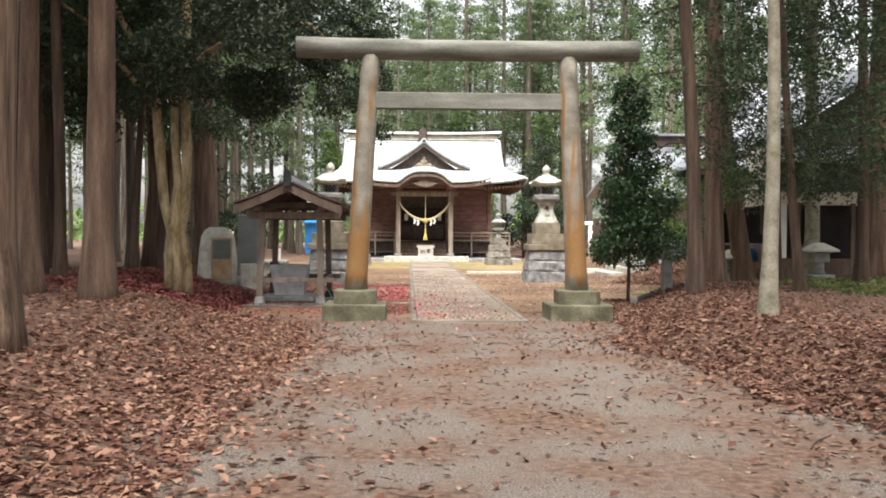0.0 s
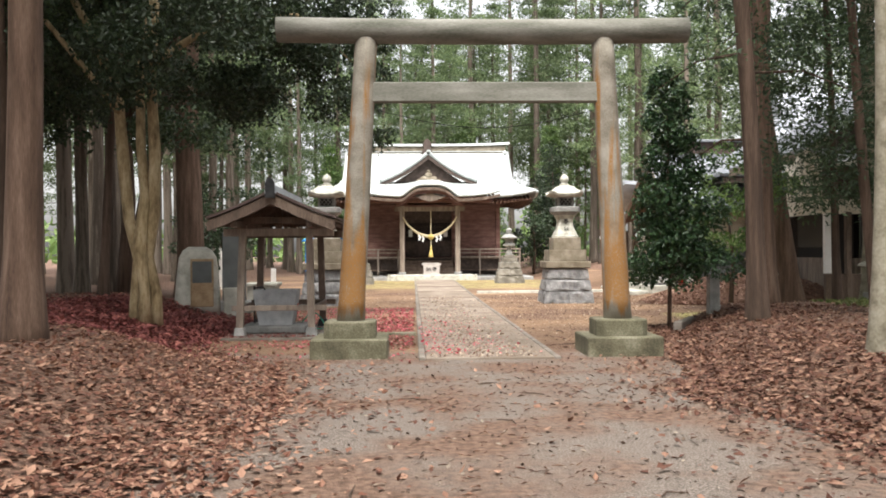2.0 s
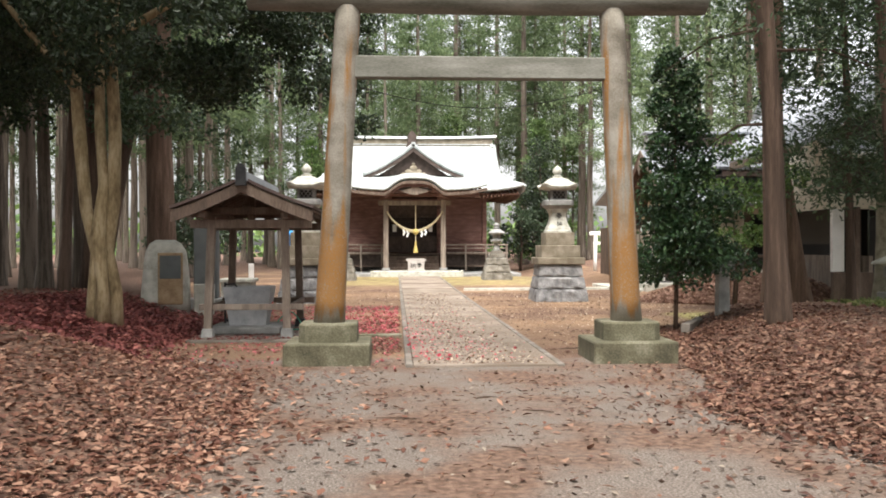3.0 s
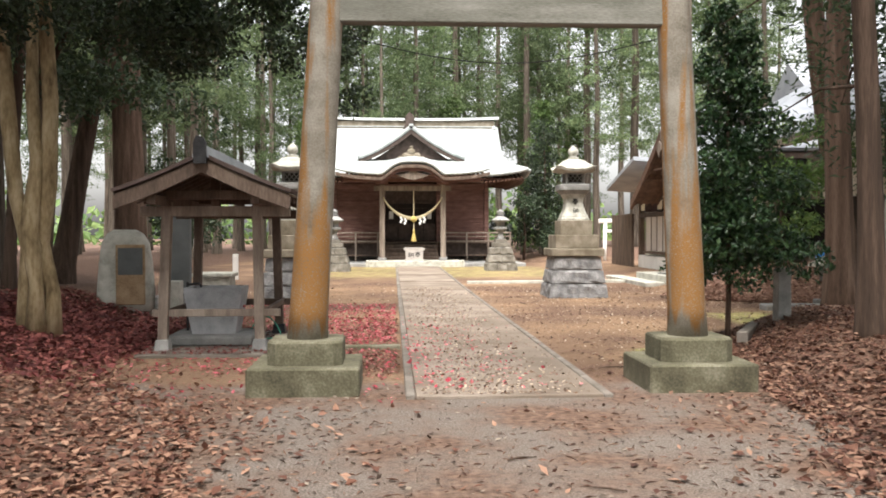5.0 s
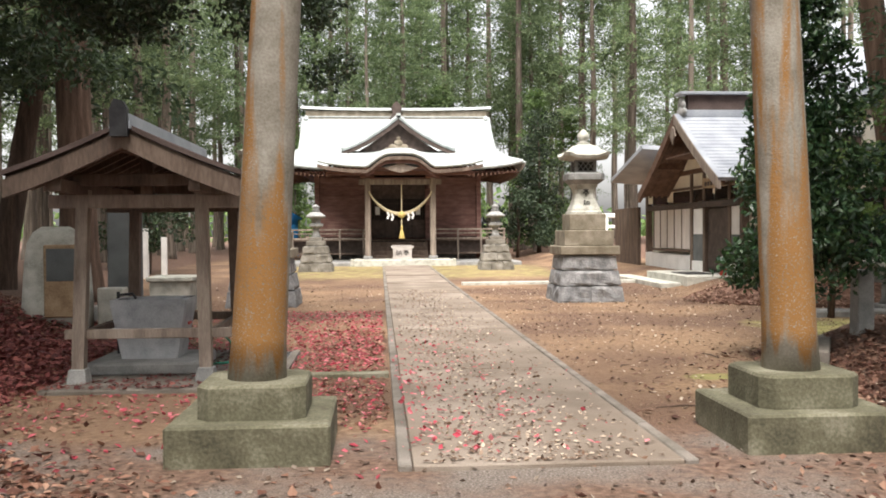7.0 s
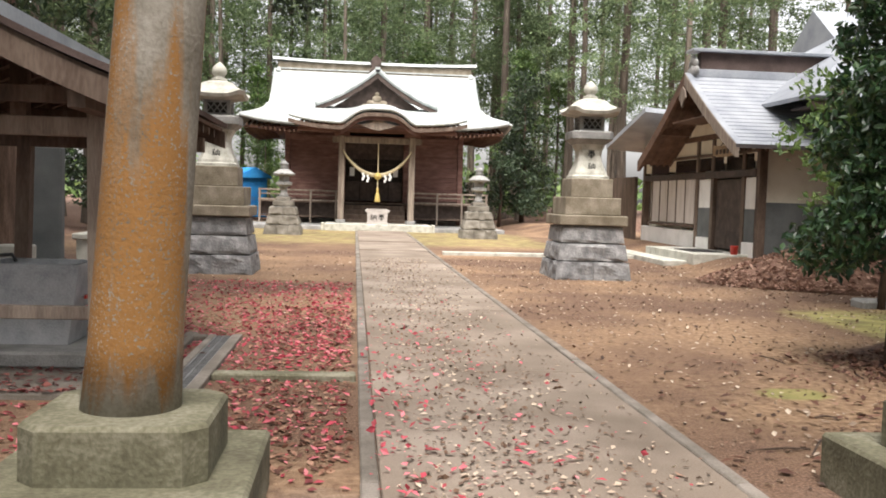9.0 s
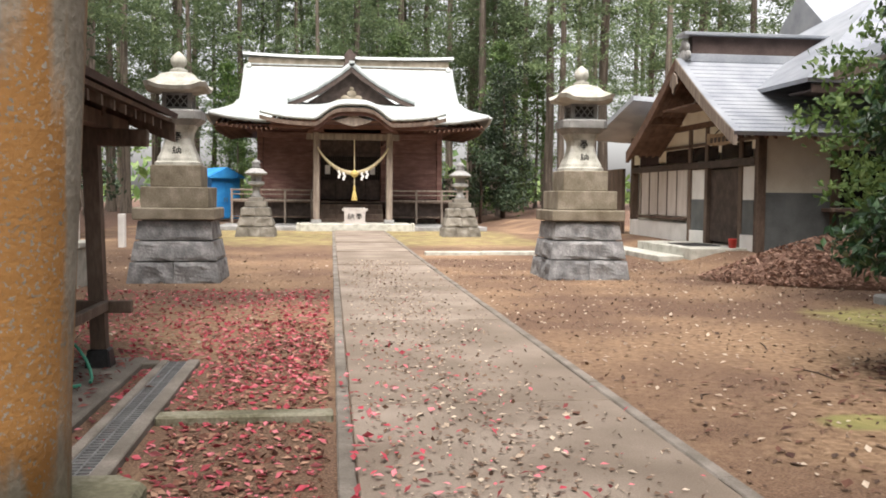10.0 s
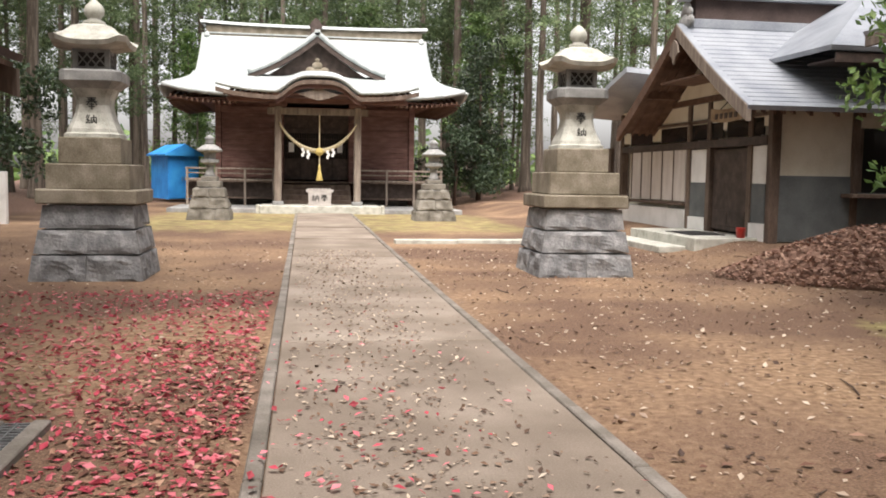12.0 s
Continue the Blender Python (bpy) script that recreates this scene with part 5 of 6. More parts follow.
def cedar_points(z0, z1, rmax, levels, per, clumps, spread=0.22):
    pts = []
    for i in range(levels):
        f = i / (levels - 1)
        z = z0 + (z1 - z0) * f
        reach = rmax * (1 - f) ** 0.75 * (0.6 + 0.4 * min(1, f * 6)) + 0.3
        for _ in range(per):
            a = rng.uniform(0, 2 * math.pi)
            ln = reach * rng.uniform(0.55, 1.15)
            tufts = max(3, clumps // 15)
            for k in range(tufts):
                u = 0.3 + 0.7 * (k + rng.random()) / tufts
                drop = -0.34 * ln * u * u + 0.10 * ln * u
                side = rng.normal() * spread * 0.9 * u
                c = (math.cos(a) * ln * u - math.sin(a) * side, math.sin(a) * ln * u + math.cos(a) * side, z + drop + rng.normal() * 0.1)
                for _ in range(clumps // tufts):
                    pts.append((c[0] + rng.normal() * spread * 0.5, c[1] + rng.normal() * spread * 0.5, c[2] + rng.normal() * spread * 0.26 - 0.15 * abs(rng.normal())))
    return np.array(pts)


def cedar(name, h, r0, crown0, rmax, leaf, levels, per, clumps, mat, bark, label, at, turn=0, lean=(0, 0), spread=0.32, branches=0):
    t = thing(name, label, "tree", at, turn)
    part("trunk", trunk_bm(h, r0, r0 * 0.35, lean), bark, t, smooth=True)
    p = cedar_points(crown0, h + 0.6, rmax, levels, per, clumps, spread)
    fz = np.clip(p[:, 2] / h, 0, 1) ** (1 / 1.0)
    p[:, 0] += lean[0] * fz
    p[:, 1] += lean[1] * fz
    me = leaf_mesh("crown", p, rng.uniform(0.6, 1.4, len(p)) * leaf, mat, 0.35, 0.34, 0.35)
    ob = new("crown", me)
    ob.parent = t
    for k in range(branches):
        z = crown0 - 1.5 + rng.uniform(0, h * 0.35)
        a = rng.uniform(0, 2 * math.pi)
        ln = rng.uniform(0.8, 2.0)
        o = Vector((lean[0] * z / h, lean[1] * z / h, z))
        part("dead_branch", tube(bmesh.new(), [o, o + Vector((math.cos(a) * ln * 0.5, math.sin(a) * ln * 0.5, 0.05)), o + Vector((math.cos(a) * ln, math.sin(a) * ln, -0.15 * ln))], [0.03, 0.02, 0.006], 5), bark, t)
    return t


def on_ground(x, y):
    return (x, y, ground_z(x, y))


# forest: a few kinds, then copies
KINDS = [
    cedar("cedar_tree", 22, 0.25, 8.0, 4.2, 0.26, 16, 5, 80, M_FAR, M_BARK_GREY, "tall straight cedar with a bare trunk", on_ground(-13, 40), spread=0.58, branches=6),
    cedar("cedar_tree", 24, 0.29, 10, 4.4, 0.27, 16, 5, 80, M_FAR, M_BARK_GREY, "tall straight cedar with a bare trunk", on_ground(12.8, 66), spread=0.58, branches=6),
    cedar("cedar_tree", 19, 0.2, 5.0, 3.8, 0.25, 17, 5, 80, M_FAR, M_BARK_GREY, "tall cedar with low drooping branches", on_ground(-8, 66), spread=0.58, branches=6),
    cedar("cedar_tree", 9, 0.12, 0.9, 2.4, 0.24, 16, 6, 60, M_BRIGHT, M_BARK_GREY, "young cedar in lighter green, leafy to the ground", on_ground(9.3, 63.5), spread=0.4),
]
for k in KINDS:
    tagged(k, group="cedar forest round the shrine")
placed = [(-5.4, 62.5), (-4.4, 64), (-13, 40), (12.8, 66), (-8, 66), (9.3, 63.5)]


def plant(kind, x, y, s):
    o = copy_thing(KINDS[kind], pose(x, y, ground_z(x, y), 0, 0, random.uniform(0, 360)))
    o.scale = (s, s, s * random.uniform(0.9, 1.15))


def sow(count, x0, x1, y0, y1, kinds, gap, lo=0.8, hi=1.15):
    tries = made = 0
    while made < count and tries < count * 40:
        tries += 1
        x, y = random.uniform(x0, x1), random.uniform(y0, y1)
        if any((x - a) ** 2 + (y - b) ** 2 < gap * gap for a, b in placed):
            continue
        if 8 < x < 26 and 24 < y < 54:
            continue
        placed.append((x, y))
        plant(random.choice(kinds), x, y, random.uniform(lo, hi))
        made += 1


random.seed(11)
sow(15, -8, 13, 64, 70, (3, 3, 2, 0, 1), 2.3, 0.7, 1.1)
sow(26, -14, 16, 66, 84, (0, 1, 0, 2), 2.6)
sow(18, -26, 30, 80, 105, (0, 1, 2), 3.0)
sow(36, -30, -9.5, 26, 66, (0, 0, 1, 0), 2.6, 0.7, 1.1)
sow(13, -24, -9.0, 8, 26, (0, 1), 2.4, 0.8, 1.1)
sow(14, -20, -9.5, 18, 36, (0, 1, 2), 2.2, 0.7, 1.1)
sow(12, -34, -14, 66, 90, (0, 1, 2), 3.2)
sow(16, 10.5, 30, 55, 80, (0, 1, 2, 1), 2.6)
sow(16, 14, 30, 0, 24, (0, 1, 2), 3.2)
# Unseen cedars behind the camera.
sow(14, -18, 18, -22, -6, (0, 1), 3.6)

# Extra cedars added out of view, so their crowns shade the drive.
for x, y in ((-6.8, 3.0), (-7.6, 8.5), (-8.8, 12.5), (6.6, 3.5), (7.6, 8.0), (8.8, 12.0), (-5.2, -3.2), (5.4, -3.4), (-1.5, -7.5), (2.8, -6.8)):
    placed.append((x, y))
    plant(random.choice((0, 1, 2)), x, y, random.uniform(1.0, 1.2))

# large trees by the drive
B = M_BARK
M_BARK_OLD = material("stringy_old_bark", [(0.035, 0.02, 0.013), (0.13, 0.082, 0.055), (0.25, 0.175, 0.125)], 3, 0.95, 1.0, 22, (5, 5, 0.2))
M_BARK_CINN = material("cinnamon_cedar_bark", [(0.06, 0.036, 0.025), (0.125, 0.078, 0.054), (0.2, 0.135, 0.1)], 3, 0.95, 0.7, 30, (3, 3, 0.3))
cedar("cedar_tree", 22, 0.28, 10, 3.0, 0.3, 26, 6, 20, M_CEDAR, M_BARK_OLD, "thick old cedar trunk close to the drive", on_ground(-3.9, 8.0))
cedar("cedar_tree", 22, 0.215, 8.5, 3.0, 0.26, 26, 6, 24, M_CEDAR, M_BARK_CINN, "thick cinnamon cedar trunk flaring into the leafy bank", on_ground(-4.6, 13.15), lean=(-0.15, 0))
cedar("cedar_tree", 20, 0.17, 8, 2.6, 0.26, 24, 6, 22, M_CEDAR, M_BARK_CINN, "straight reddish cedar trunk on the leafy bank", on_ground(-6.1, 14.4), lean=(-0.3, 0))
cedar("cedar_tree", 20, 0.12, 8, 2.6, 0.26, 24, 6, 22, M_CEDAR, B, "slim dark cedar trunk on the leafy bank", on_ground(-7.3, 18.6))
cedar("cedar_tree", 20, 0.16, 5, 3.0, 0.2, 28, 7, 48, M_CEDAR, B, "straight dark cedar trunk on the leafy bank", on_ground(-8.3, 20.0))
cedar("cedar_tree", 20, 0.22, 4.5, 3.4, 0.22, 28, 7, 48, M_CEDAR, B, "straight dark cedar trunk on the leafy bank", on_ground(-9.8, 24.5))
cedar("cedar_tree", 16, 0.11, 7, 2.2, 0.28, 24, 6, 18, M_CEDAR, B, "slim dark leaning trunk on the bank", on_ground(-7.6, 24.5), lean=(1.2, 0))
cedar("cedar_tree", 22, 0.42, 5.0, 4.2, 0.22, 30, 8, 60, M_CEDAR, M_BARK_CINN, "massive old cedar behind the stone monument", on_ground(-6.85, 30.1), branches=5)
cedar("cedar_tree", 14, 0.3, 8, 2.6, 0.28, 20, 6, 18, M_CEDAR, B, "old leaning trunk with peeling dark bark", on_ground(-8.9, 30.6), lean=(2.6, 1))
cedar("cedar_tree", 18, 0.15, 4.4, 2.4, 0.12, 28, 7, 60, M_CEDAR, B, "dark cedar on the leaf-covered bank", on_ground(5.55, 16.8), lean=(-0.9, 0.2), branches=8)
cedar("cedar_tree", 20, 0.23, 7.0, 2.8, 0.17, 24, 7, 50, M_CEDAR, M_BARK_CINN, "stout ridged cedar trunk on the bank", on_ground(7.45, 21.5), branches=9)
cedar("cedar_tree", 20, 0.27, 9, 2.8, 0.3, 24, 6, 18, M_CEDAR, M_BARK_CINN, "tan leaning cedar with bare dead twigs", on_ground(9.65, 25.2), lean=(-2.4, 0.5), branches=24)
cedar("cedar_tree", 11, 0.108, 7, 1.7, 0.2, 18, 6, 20, M_CEDAR, M_BARK_PALE, "slender pale lichened trunk on the bank", on_ground(4.96, 11.9), branches=4)
cedar("cedar_tree", 13, 0.1, 2.5, 2.9, 0.12, 28, 9, 84, M_CEDAR, B, "thin dark cedar with drooping sprays", on_ground(8.05, 17.85), lean=(-1.1, 0))
cedar("cedar_tree", 12, 0.09, 2.5, 2.3, 0.13, 26, 8, 72, M_CEDAR, B, "thin dark cedar with drooping sprays", on_ground(9.3, 21.9), lean=(-0.5, 0))
cedar("cedar_tree", 22, 0.34, 7.5, 3.2, 0.26, 28, 7, 22, M_CEDAR, M_BARK_CINN, "thick fluted cedar trunk on the mossy bank", on_ground(12.6, 23.4))
cedar("cedar_tree", 20, 0.2, 7, 2.8, 0.26, 28, 6, 22, M_CEDAR, M_BARK_PALE, "grey cedar trunk before the office wing", on_ground(10.75, 23.4))
cedar("cedar_tree", 14, 0.1, 2.5, 2.8, 0.13, 26, 8, 72, M_CEDAR, B, "thin dark cedar with drooping sprays", on_ground(9.9, 15.8), lean=(-0.4, 0))
cedar("cedar_tree", 16, 0.14, 2.6, 3.0, 0.15, 26, 8, 72, M_CEDAR, B, "dark cedar with heavy drooping sprays", on_ground(10.7, 20.6))


def clump_points(blobs, per, shell=0.55):
    """Leaf centres gathered in uneven clumps round the given (x, y, z, radius) blobs."""
    out = []
    for x, y, z, r in blobs:
        n = int(per * r * r)
        d = rng.normal(size=(n, 3))
        d /= np.linalg.norm(d, axis=1)[:, None]
        rad = r * (shell + (1 - shell) * rng.random(n) ** 0.5) * rng.uniform(0.75, 1.12, n)
        out.append(np.array([x, y, z]) + d * rad[:, None] * np.array([1, 1, 0.72]))
    return np.concatenate(out)


def broadleaf(label, at, blobs, per, leaf, mat, limbs, bark, name="broadleaf_tree"):
    t = thing(name, label, "tree", at)
    for pts, radii in limbs:
        part("limb", tube(bmesh.new(), pts, radii, 9), bark, t, smooth=True)
    p = clump_points(blobs, per)
    me = leaf_mesh("crown", p, rng.uniform(0.7, 1.3, len(p)) * leaf, mat, 0.35, 0.5)
    ob = new("crown", me)
    ob.parent = t
    return t


def build_forked_tree():
    """Old evergreen with braided tan stems beside the pavilion; its boughs hang over the court."""
    blobs = []
    r = random.Random(5)
    for _ in range(95):
        blobs.append((r.uniform(-4.2, 2.8), r.uniform(-1.6, 4.5), r.uniform(4.7, 9.5), r.uniform(0.5, 1.0)))
    for _ in range(9):
        blobs.append((r.uniform(-0.7, 0.9), r.uniform(-1.2, -0.4), r.uniform(4.2, 5.2), r.uniform(0.3, 0.5)))
    for _ in range(64):
        f = r.random()
        blobs.append((1.6 + 2.9 * f + r.uniform(-0.6, 0.3), 2.4 + 3.6 * f + r.uniform(-0.9, 0.9), 5.5 - 1.1 * f + r.uniform(-0.5, 3.4), r.uniform(0.35, 0.75)))
    limbs = [
        ([(-0.14, 0, -0.3), (-0.2, 0.05, 0.5), (-0.05, -0.1, 1.25), (-0.3, 0, 2.0), (-0.4, 0, 3.2), (-0.5, 0.05, 4.3), (-0.95, 0.1, 5.4), (-1.9, 0.2, 7.2)], [0.2, 0.11, 0.145, 0.105, 0.115, 0.095, 0.08, 0.05]),
        ([(0.14, 0.05, -0.3), (0.2, 0, 0.6), (0.0, 0.06, 1.3), (0.17, -0.02, 2.1), (0.19, 0, 3.3), (0.12, 0, 4.6), (0.25, 0.2, 7.2)], [0.19, 0.105, 0.14, 0.11, 0.11, 0.095, 0.05]),
        ([(0.0, -0.15, -0.3), (0.03, -0.15, 0.7), (-0.07, -0.13, 1.5), (0.02, -0.05, 2.4), (-0.1, 0.1, 3.4), (-0.2, 0.4, 5.0), (0.0, 1.2, 7.4)], [0.17, 0.1, 0.13, 0.1, 0.09, 0.08, 0.04]),
        ([(-0.45, 0, 4.0), (-0.8, -0.2, 4.5), (-1.9, -0.3, 5.9), (-2.6, -0.4, 6.4)], [0.07, 0.06, 0.045, 0.02]),
        ([(0.2, 0.1, 5.0), (1.2, 1.5, 6.2), (2.4, 3.6, 6.8), (4.2, 5.8, 5.6)], [0.08, 0.06, 0.045, 0.02]),
    ]
    broadleaf("old evergreen with twisted tan stems and dark hanging boughs", on_ground(-5.08, 19.55), blobs, 900, 0.115, M_GLOSSY_SOFT, limbs, M_BARK_TAN)


M_GLOSSY_SOFT = leafy("dark_evergreen_foliage", [(0.018, 0.035, 0.017), (0.034, 0.06, 0.027), (0.06, 0.095, 0.04)], 0.5, 0.3)
build_forked_tree()

r5 = random.Random(9)
blobs = [(r5.uniform(-1, 1) * (1.0 - 0.16 * z) + 0.34 - 0.07 * z, r5.uniform(-1, 1) * (0.95 - 0.16 * z), z, 0.52 - 0.06 * z) for z in [1.05 + 4.05 * i / 66 for i in range(66)]]
broadleaf("dense young camellia tree of glossy dark leaves", on_ground(4.97, 20.0), blobs, 1800, 0.1, M_GLOSSY, [([(0, 0, -0.2), (0.02, 0, 0.8), (0, 0, 2.5), (0, 0, 4.9)], [0.045, 0.04, 0.03, 0.01])], M_BARK, "camellia_tree")
blobs = [(r5.uniform(-1.3, 1.3), r5.uniform(-1.1, 1.1), r5.uniform(1.6, 4.1), r5.uniform(0.3, 0.55)) for _ in range(26)]
broadleaf("bushy evergreen shrub with fresh bright leaves on top", on_ground(7.95, 25.0), blobs, 620, 0.13, M_BRIGHT, [([(0, 0, -0.2), (0.1, 0, 1.2), (0, 0.1, 2.6)], [0.07, 0.05, 0.02])], M_BARK, "shrub")
blobs = [(r5.uniform(-1.8, 1.8), r5.uniform(-1.5, 1.5), r5.uniform(1.2, 4.4), r5.uniform(0.45, 0.8)) for _ in range(30)]
broadleaf("round dark evergreen shrub at the court's edge", on_ground(-8.8, 44), blobs, 330, 0.19, M_GLOSSY_SOFT, [([(0, 0, -0.2), (0.1, 0, 1.5), (0, 0, 3.4)], [0.12, 0.09, 0.03])], M_BARK, "shrub")
blobs = [(r5.uniform(-1.6, 1.6), r5.uniform(-1.2, 1.2), r5.uniform(1.0, 3.6), r5.uniform(0.45, 0.8)) for _ in range(22)]
broadleaf("grey-green shrub beside the hall veranda", on_ground(7.6, 59.5), blobs, 300, 0.2, M_CEDAR, [([(0, 0, -0.2), (0.1, 0, 1.5), (0, 0, 3.0)], [0.1, 0.08, 0.03])], M_BARK, "shrub")


blobs = [(r5.uniform(-2.6, 2.6), r5.uniform(-2, 2), r5.uniform(4.2, 10.5), r5.uniform(0.5, 1.0)) for _ in range(60)]
broadleaf("spreading dark evergreen behind the pavilion", on_ground(-7.9, 27.0), blobs, 420, 0.15, M_GLOSSY_SOFT, [([(0, 0, -0.2), (0.2, 0.1, 2.5), (0.1, 0, 5.5), (0.4, 0, 9.0)], [0.2, 0.16, 0.12, 0.04]), ([(0.1, 0, 4.6), (1.2, -0.6, 6.2), (2.2, -0.9, 7.4)], [0.08, 0.06, 0.02])], M_BARK)
blobs = [(r5.uniform(-1.7, 1.7) * (1.1 - 0.1 * z), r5.uniform(-1.4, 1.4), z, r5.uniform(0.5, 0.85)) for z in [1.0 + 7.0 * i / 44 for i in range(44)]]
broadleaf("tall dark evergreen beside the hall", on_ground(9.0, 60.5), blobs, 260, 0.2, M_GLOSSY_SOFT, [([(0, 0, -0.2), (0.1, 0, 3.0), (0, 0.1, 7.5)], [0.14, 0.1, 0.03])], M_BARK)


# ---- stones, posts and small things ----
def build_monument():
    t = thing("stone_monument", "rounded natural stone monument with an inset dark plaque", "monument", on_ground(-5.15, 23.9), 8)
    bm = bmesh.new()
    loops = []
    for z, w, d in ((-0.2, 0.52, 0.3), (0.3, 0.52, 0.3), (0.9, 0.48, 0.27), (1.25, 0.43, 0.24), (1.42, 0.33, 0.19), (1.5, 0.2, 0.12)):
        loops.append([(w * math.copysign(abs(math.cos(a)) ** 0.6, math.cos(a)) * (1 + 0.05 * math.sin(3 * a + z)), d * math.copysign(abs(math.sin(a)) ** 0.6, math.sin(a)), z) for a in [2 * math.pi * k / 20 for k in range(20)]])
    part("boulder", rings(bm, loops), M_STONE_PALE, t, smooth=True)
    boxed("plaque", (-0.12, 0.4, -0.33, -0.26, 0.1, 1.22), M_TAN, t, "ochre-stained dressed face", 0.015)
    boxed("inscription_panel", (-0.08, 0.36, -0.336, -0.32, 0.66, 1.16), M_GREYWALL, t, "dark worn inscription panel", 0.004)
    s = thing("small_stone_marker", "low squared stone marker beside the monument", "stone", on_ground(-4.35, 24.1))
    boxed("block", (-0.2, 0.2, -0.15, 0.15, -0.1, 0.72), M_STONE_PALE, s, bevel=0.02, jitter=0.01)
    s = thing("dark_tablet", "tall dark stone tablet on a plinth", "stone tablet", on_ground(-4.75, 26.3))
    boxed("tablet", (-0.3, 0.3, -0.1, 0.1, 0.3, 2.1), M_GREYWALL, s, bevel=0.03)
    boxed("plinth", (-0.5, 0.5, -0.35, 0.35, -0.2, 0.3), M_STONE, s, bevel=0.02)
    s = thing("stone_trough_plinth", "square pale stone plinth beyond the pavilion", "stone", on_ground(-4.3, 28.2))
    boxed("block", (-0.4, 0.4, -0.4, 0.4, -0.1, 0.62), M_STONE_PALE, s, bevel=0.02, jitter=0.01)
    boxed("cap", (-0.46, 0.46, -0.46, 0.46, 0.62, 0.72), M_STONE_PALE, s, bevel=0.02)
    s = thing("stone_post", "square grey stone boundary post", "stone post", on_ground(5.95, 20.3))
    boxed("shaft", (-0.11, 0.11, -0.11, 0.11, -0.2, 0.78), M_STONE, s, bevel=0.012, taper=0.008)
    k = thing("bank_kerb", "stone kerb edging the leafy bank", "kerb", (5.35, 20.1, 0), 62, kind="structure")
    boxed("kerbstone", (-0.9, 0.9, -0.08, 0.08, -0.1, 0.2), M_KERB, k, bevel=0.015)
    s = thing("flat_stone", "flat grey stone slab on the court", "stone", (8.6, 25.2, 0))
    boxed("slab", (-0.9, 0.9, -0.2, 0.2, -0.05, 0.12), M_STONE, s, bevel=0.03, jitter=0.02)
    for x, y, h in ((9.4, 25.6, 1.15), (10.6, 22.6, 1.0)):
        s = thing("garden_lantern", "small roofed stone garden lantern", "stone lantern", on_ground(x, y))
        boxed("base", (-0.3, 0.3, -0.3, 0.3, -0.2, 0.18), M_STONE, s, bevel=0.02)
        part("shaft", turned(bmesh.new(), [(0.17, 0.18), (0.13, 0.3), (0.13, h * 0.5)], 12), M_STONE, s, smooth=True)
        boxed("fire_box", (-0.2, 0.2, -0.2, 0.2, h * 0.5, h * 0.75), M_STONE, s, bevel=0.015)
        part("roof", turned(bmesh.new(), [(0.2, h * 0.74), (0.42, h * 0.78), (0.4, h * 0.83), (0.1, h)], 24, 0.9), M_STONE_PALE, s)
    b = thing("blue_bin", "blue plastic barrel by the office wing", "bin", on_ground(11.7, 30.5))
    part("barrel", turned(bmesh.new(), [(0.27, 0), (0.3, 0.3), (0.31, 0.6), (0.28, 0.85), (0.24, 0.88)], 20), M_BLUE, b, smooth=True)
    w = thing("white_gate", "small white-painted shrine gate far in the court", "torii gate", (10.2, 48.6, 0.07))
    for x in (-0.34, 0.34):
        part("pillar", tube(bmesh.new(), [(x, 0, -0.1), (x * 0.92, 0, 2.05)], 0.09, 12), M_WHITE, w, smooth=True)
    boxed("top_lintel", (-0.62, 0.62, -0.09, 0.09, 2.05, 2.25), M_WHITE, w, bevel=0.03)
    boxed("tie_beam", (-0.42, 0.42, -0.05, 0.05, 1.6, 1.74), M_WHITE, w, bevel=0.01)
    for x, y, h in ((-8.0, 40.5, 1.6), (-7.6, 41.5, 1.4), (-8.6, 43.0, 1.7), (-5.6, 38.5, 0.9)):
        s = thing("white_post", "white-painted marker post at the forest edge", "post", on_ground(x, y), group="white posts")
        boxed("shaft", (-0.09, 0.09, -0.09, 0.09, -0.2, h), M_WHITE, s, bevel=0.01)


build_monument()

# ---- fallen leaves, petals and scraps ----
def scatter(name, label, count, sampler, size, mat, lift=0.012, flat=0.75, category="litter"):
    pts = []
    while len(pts) < count:
        p = sampler()
        if p is not None:
            pts.append((p[0], p[1], p[2] if len(p) > 2 else ground_z(p[0], p[1]) + lift))
    me = leaf_mesh(name, np.array(pts), rng.uniform(0.7, 1.35, count) ** 2 * size, mat, 0.0, 0.6, flat)
    return tagged(new(name, me), label, category, kind="stuff")


R = random.Random(21)


def on_left_bank():
    y = 1.0 + 27 * R.random() ** 1.3
    x = bank_left(y) + 0.3 - abs(R.gauss(0, 2.0)) + (R.expovariate(1.5) if R.random() < 0.3 else 0)
    if math.hypot(x + 1.0, y - 16.1) < 0.8 or not free_of_path(x, y):
        return None
    return (x, y, ground_z(x, y) + R.uniform(0.0, 0.04))


def on_right_bank():
    y = 1.5 + 19.2 * R.random() ** 1.2
    x = bank_right(y) - 0.25 + abs(R.gauss(0, 2.0)) - (R.expovariate(1.6) if R.random() < 0.25 else 0)
    if 2.4 < x < 3.7 and 15.4 < y < 16.8:
        return None
    return (x, y, ground_z(x, y) + R.uniform(0.0, 0.05))


def red_bed():
    y = R.gauss(20.0, 2.0)
    x = R.gauss(-5.2, 1.1)
    if x > bank_left(y) + 0.5:
        return None
    return (x, y, ground_z(x, y) + R.uniform(0.0, 0.1))


def on_drive():
    y = 1.0 + 15 * R.random()
    x = R.uniform(-2.8, 3.8)
    return (x, y)


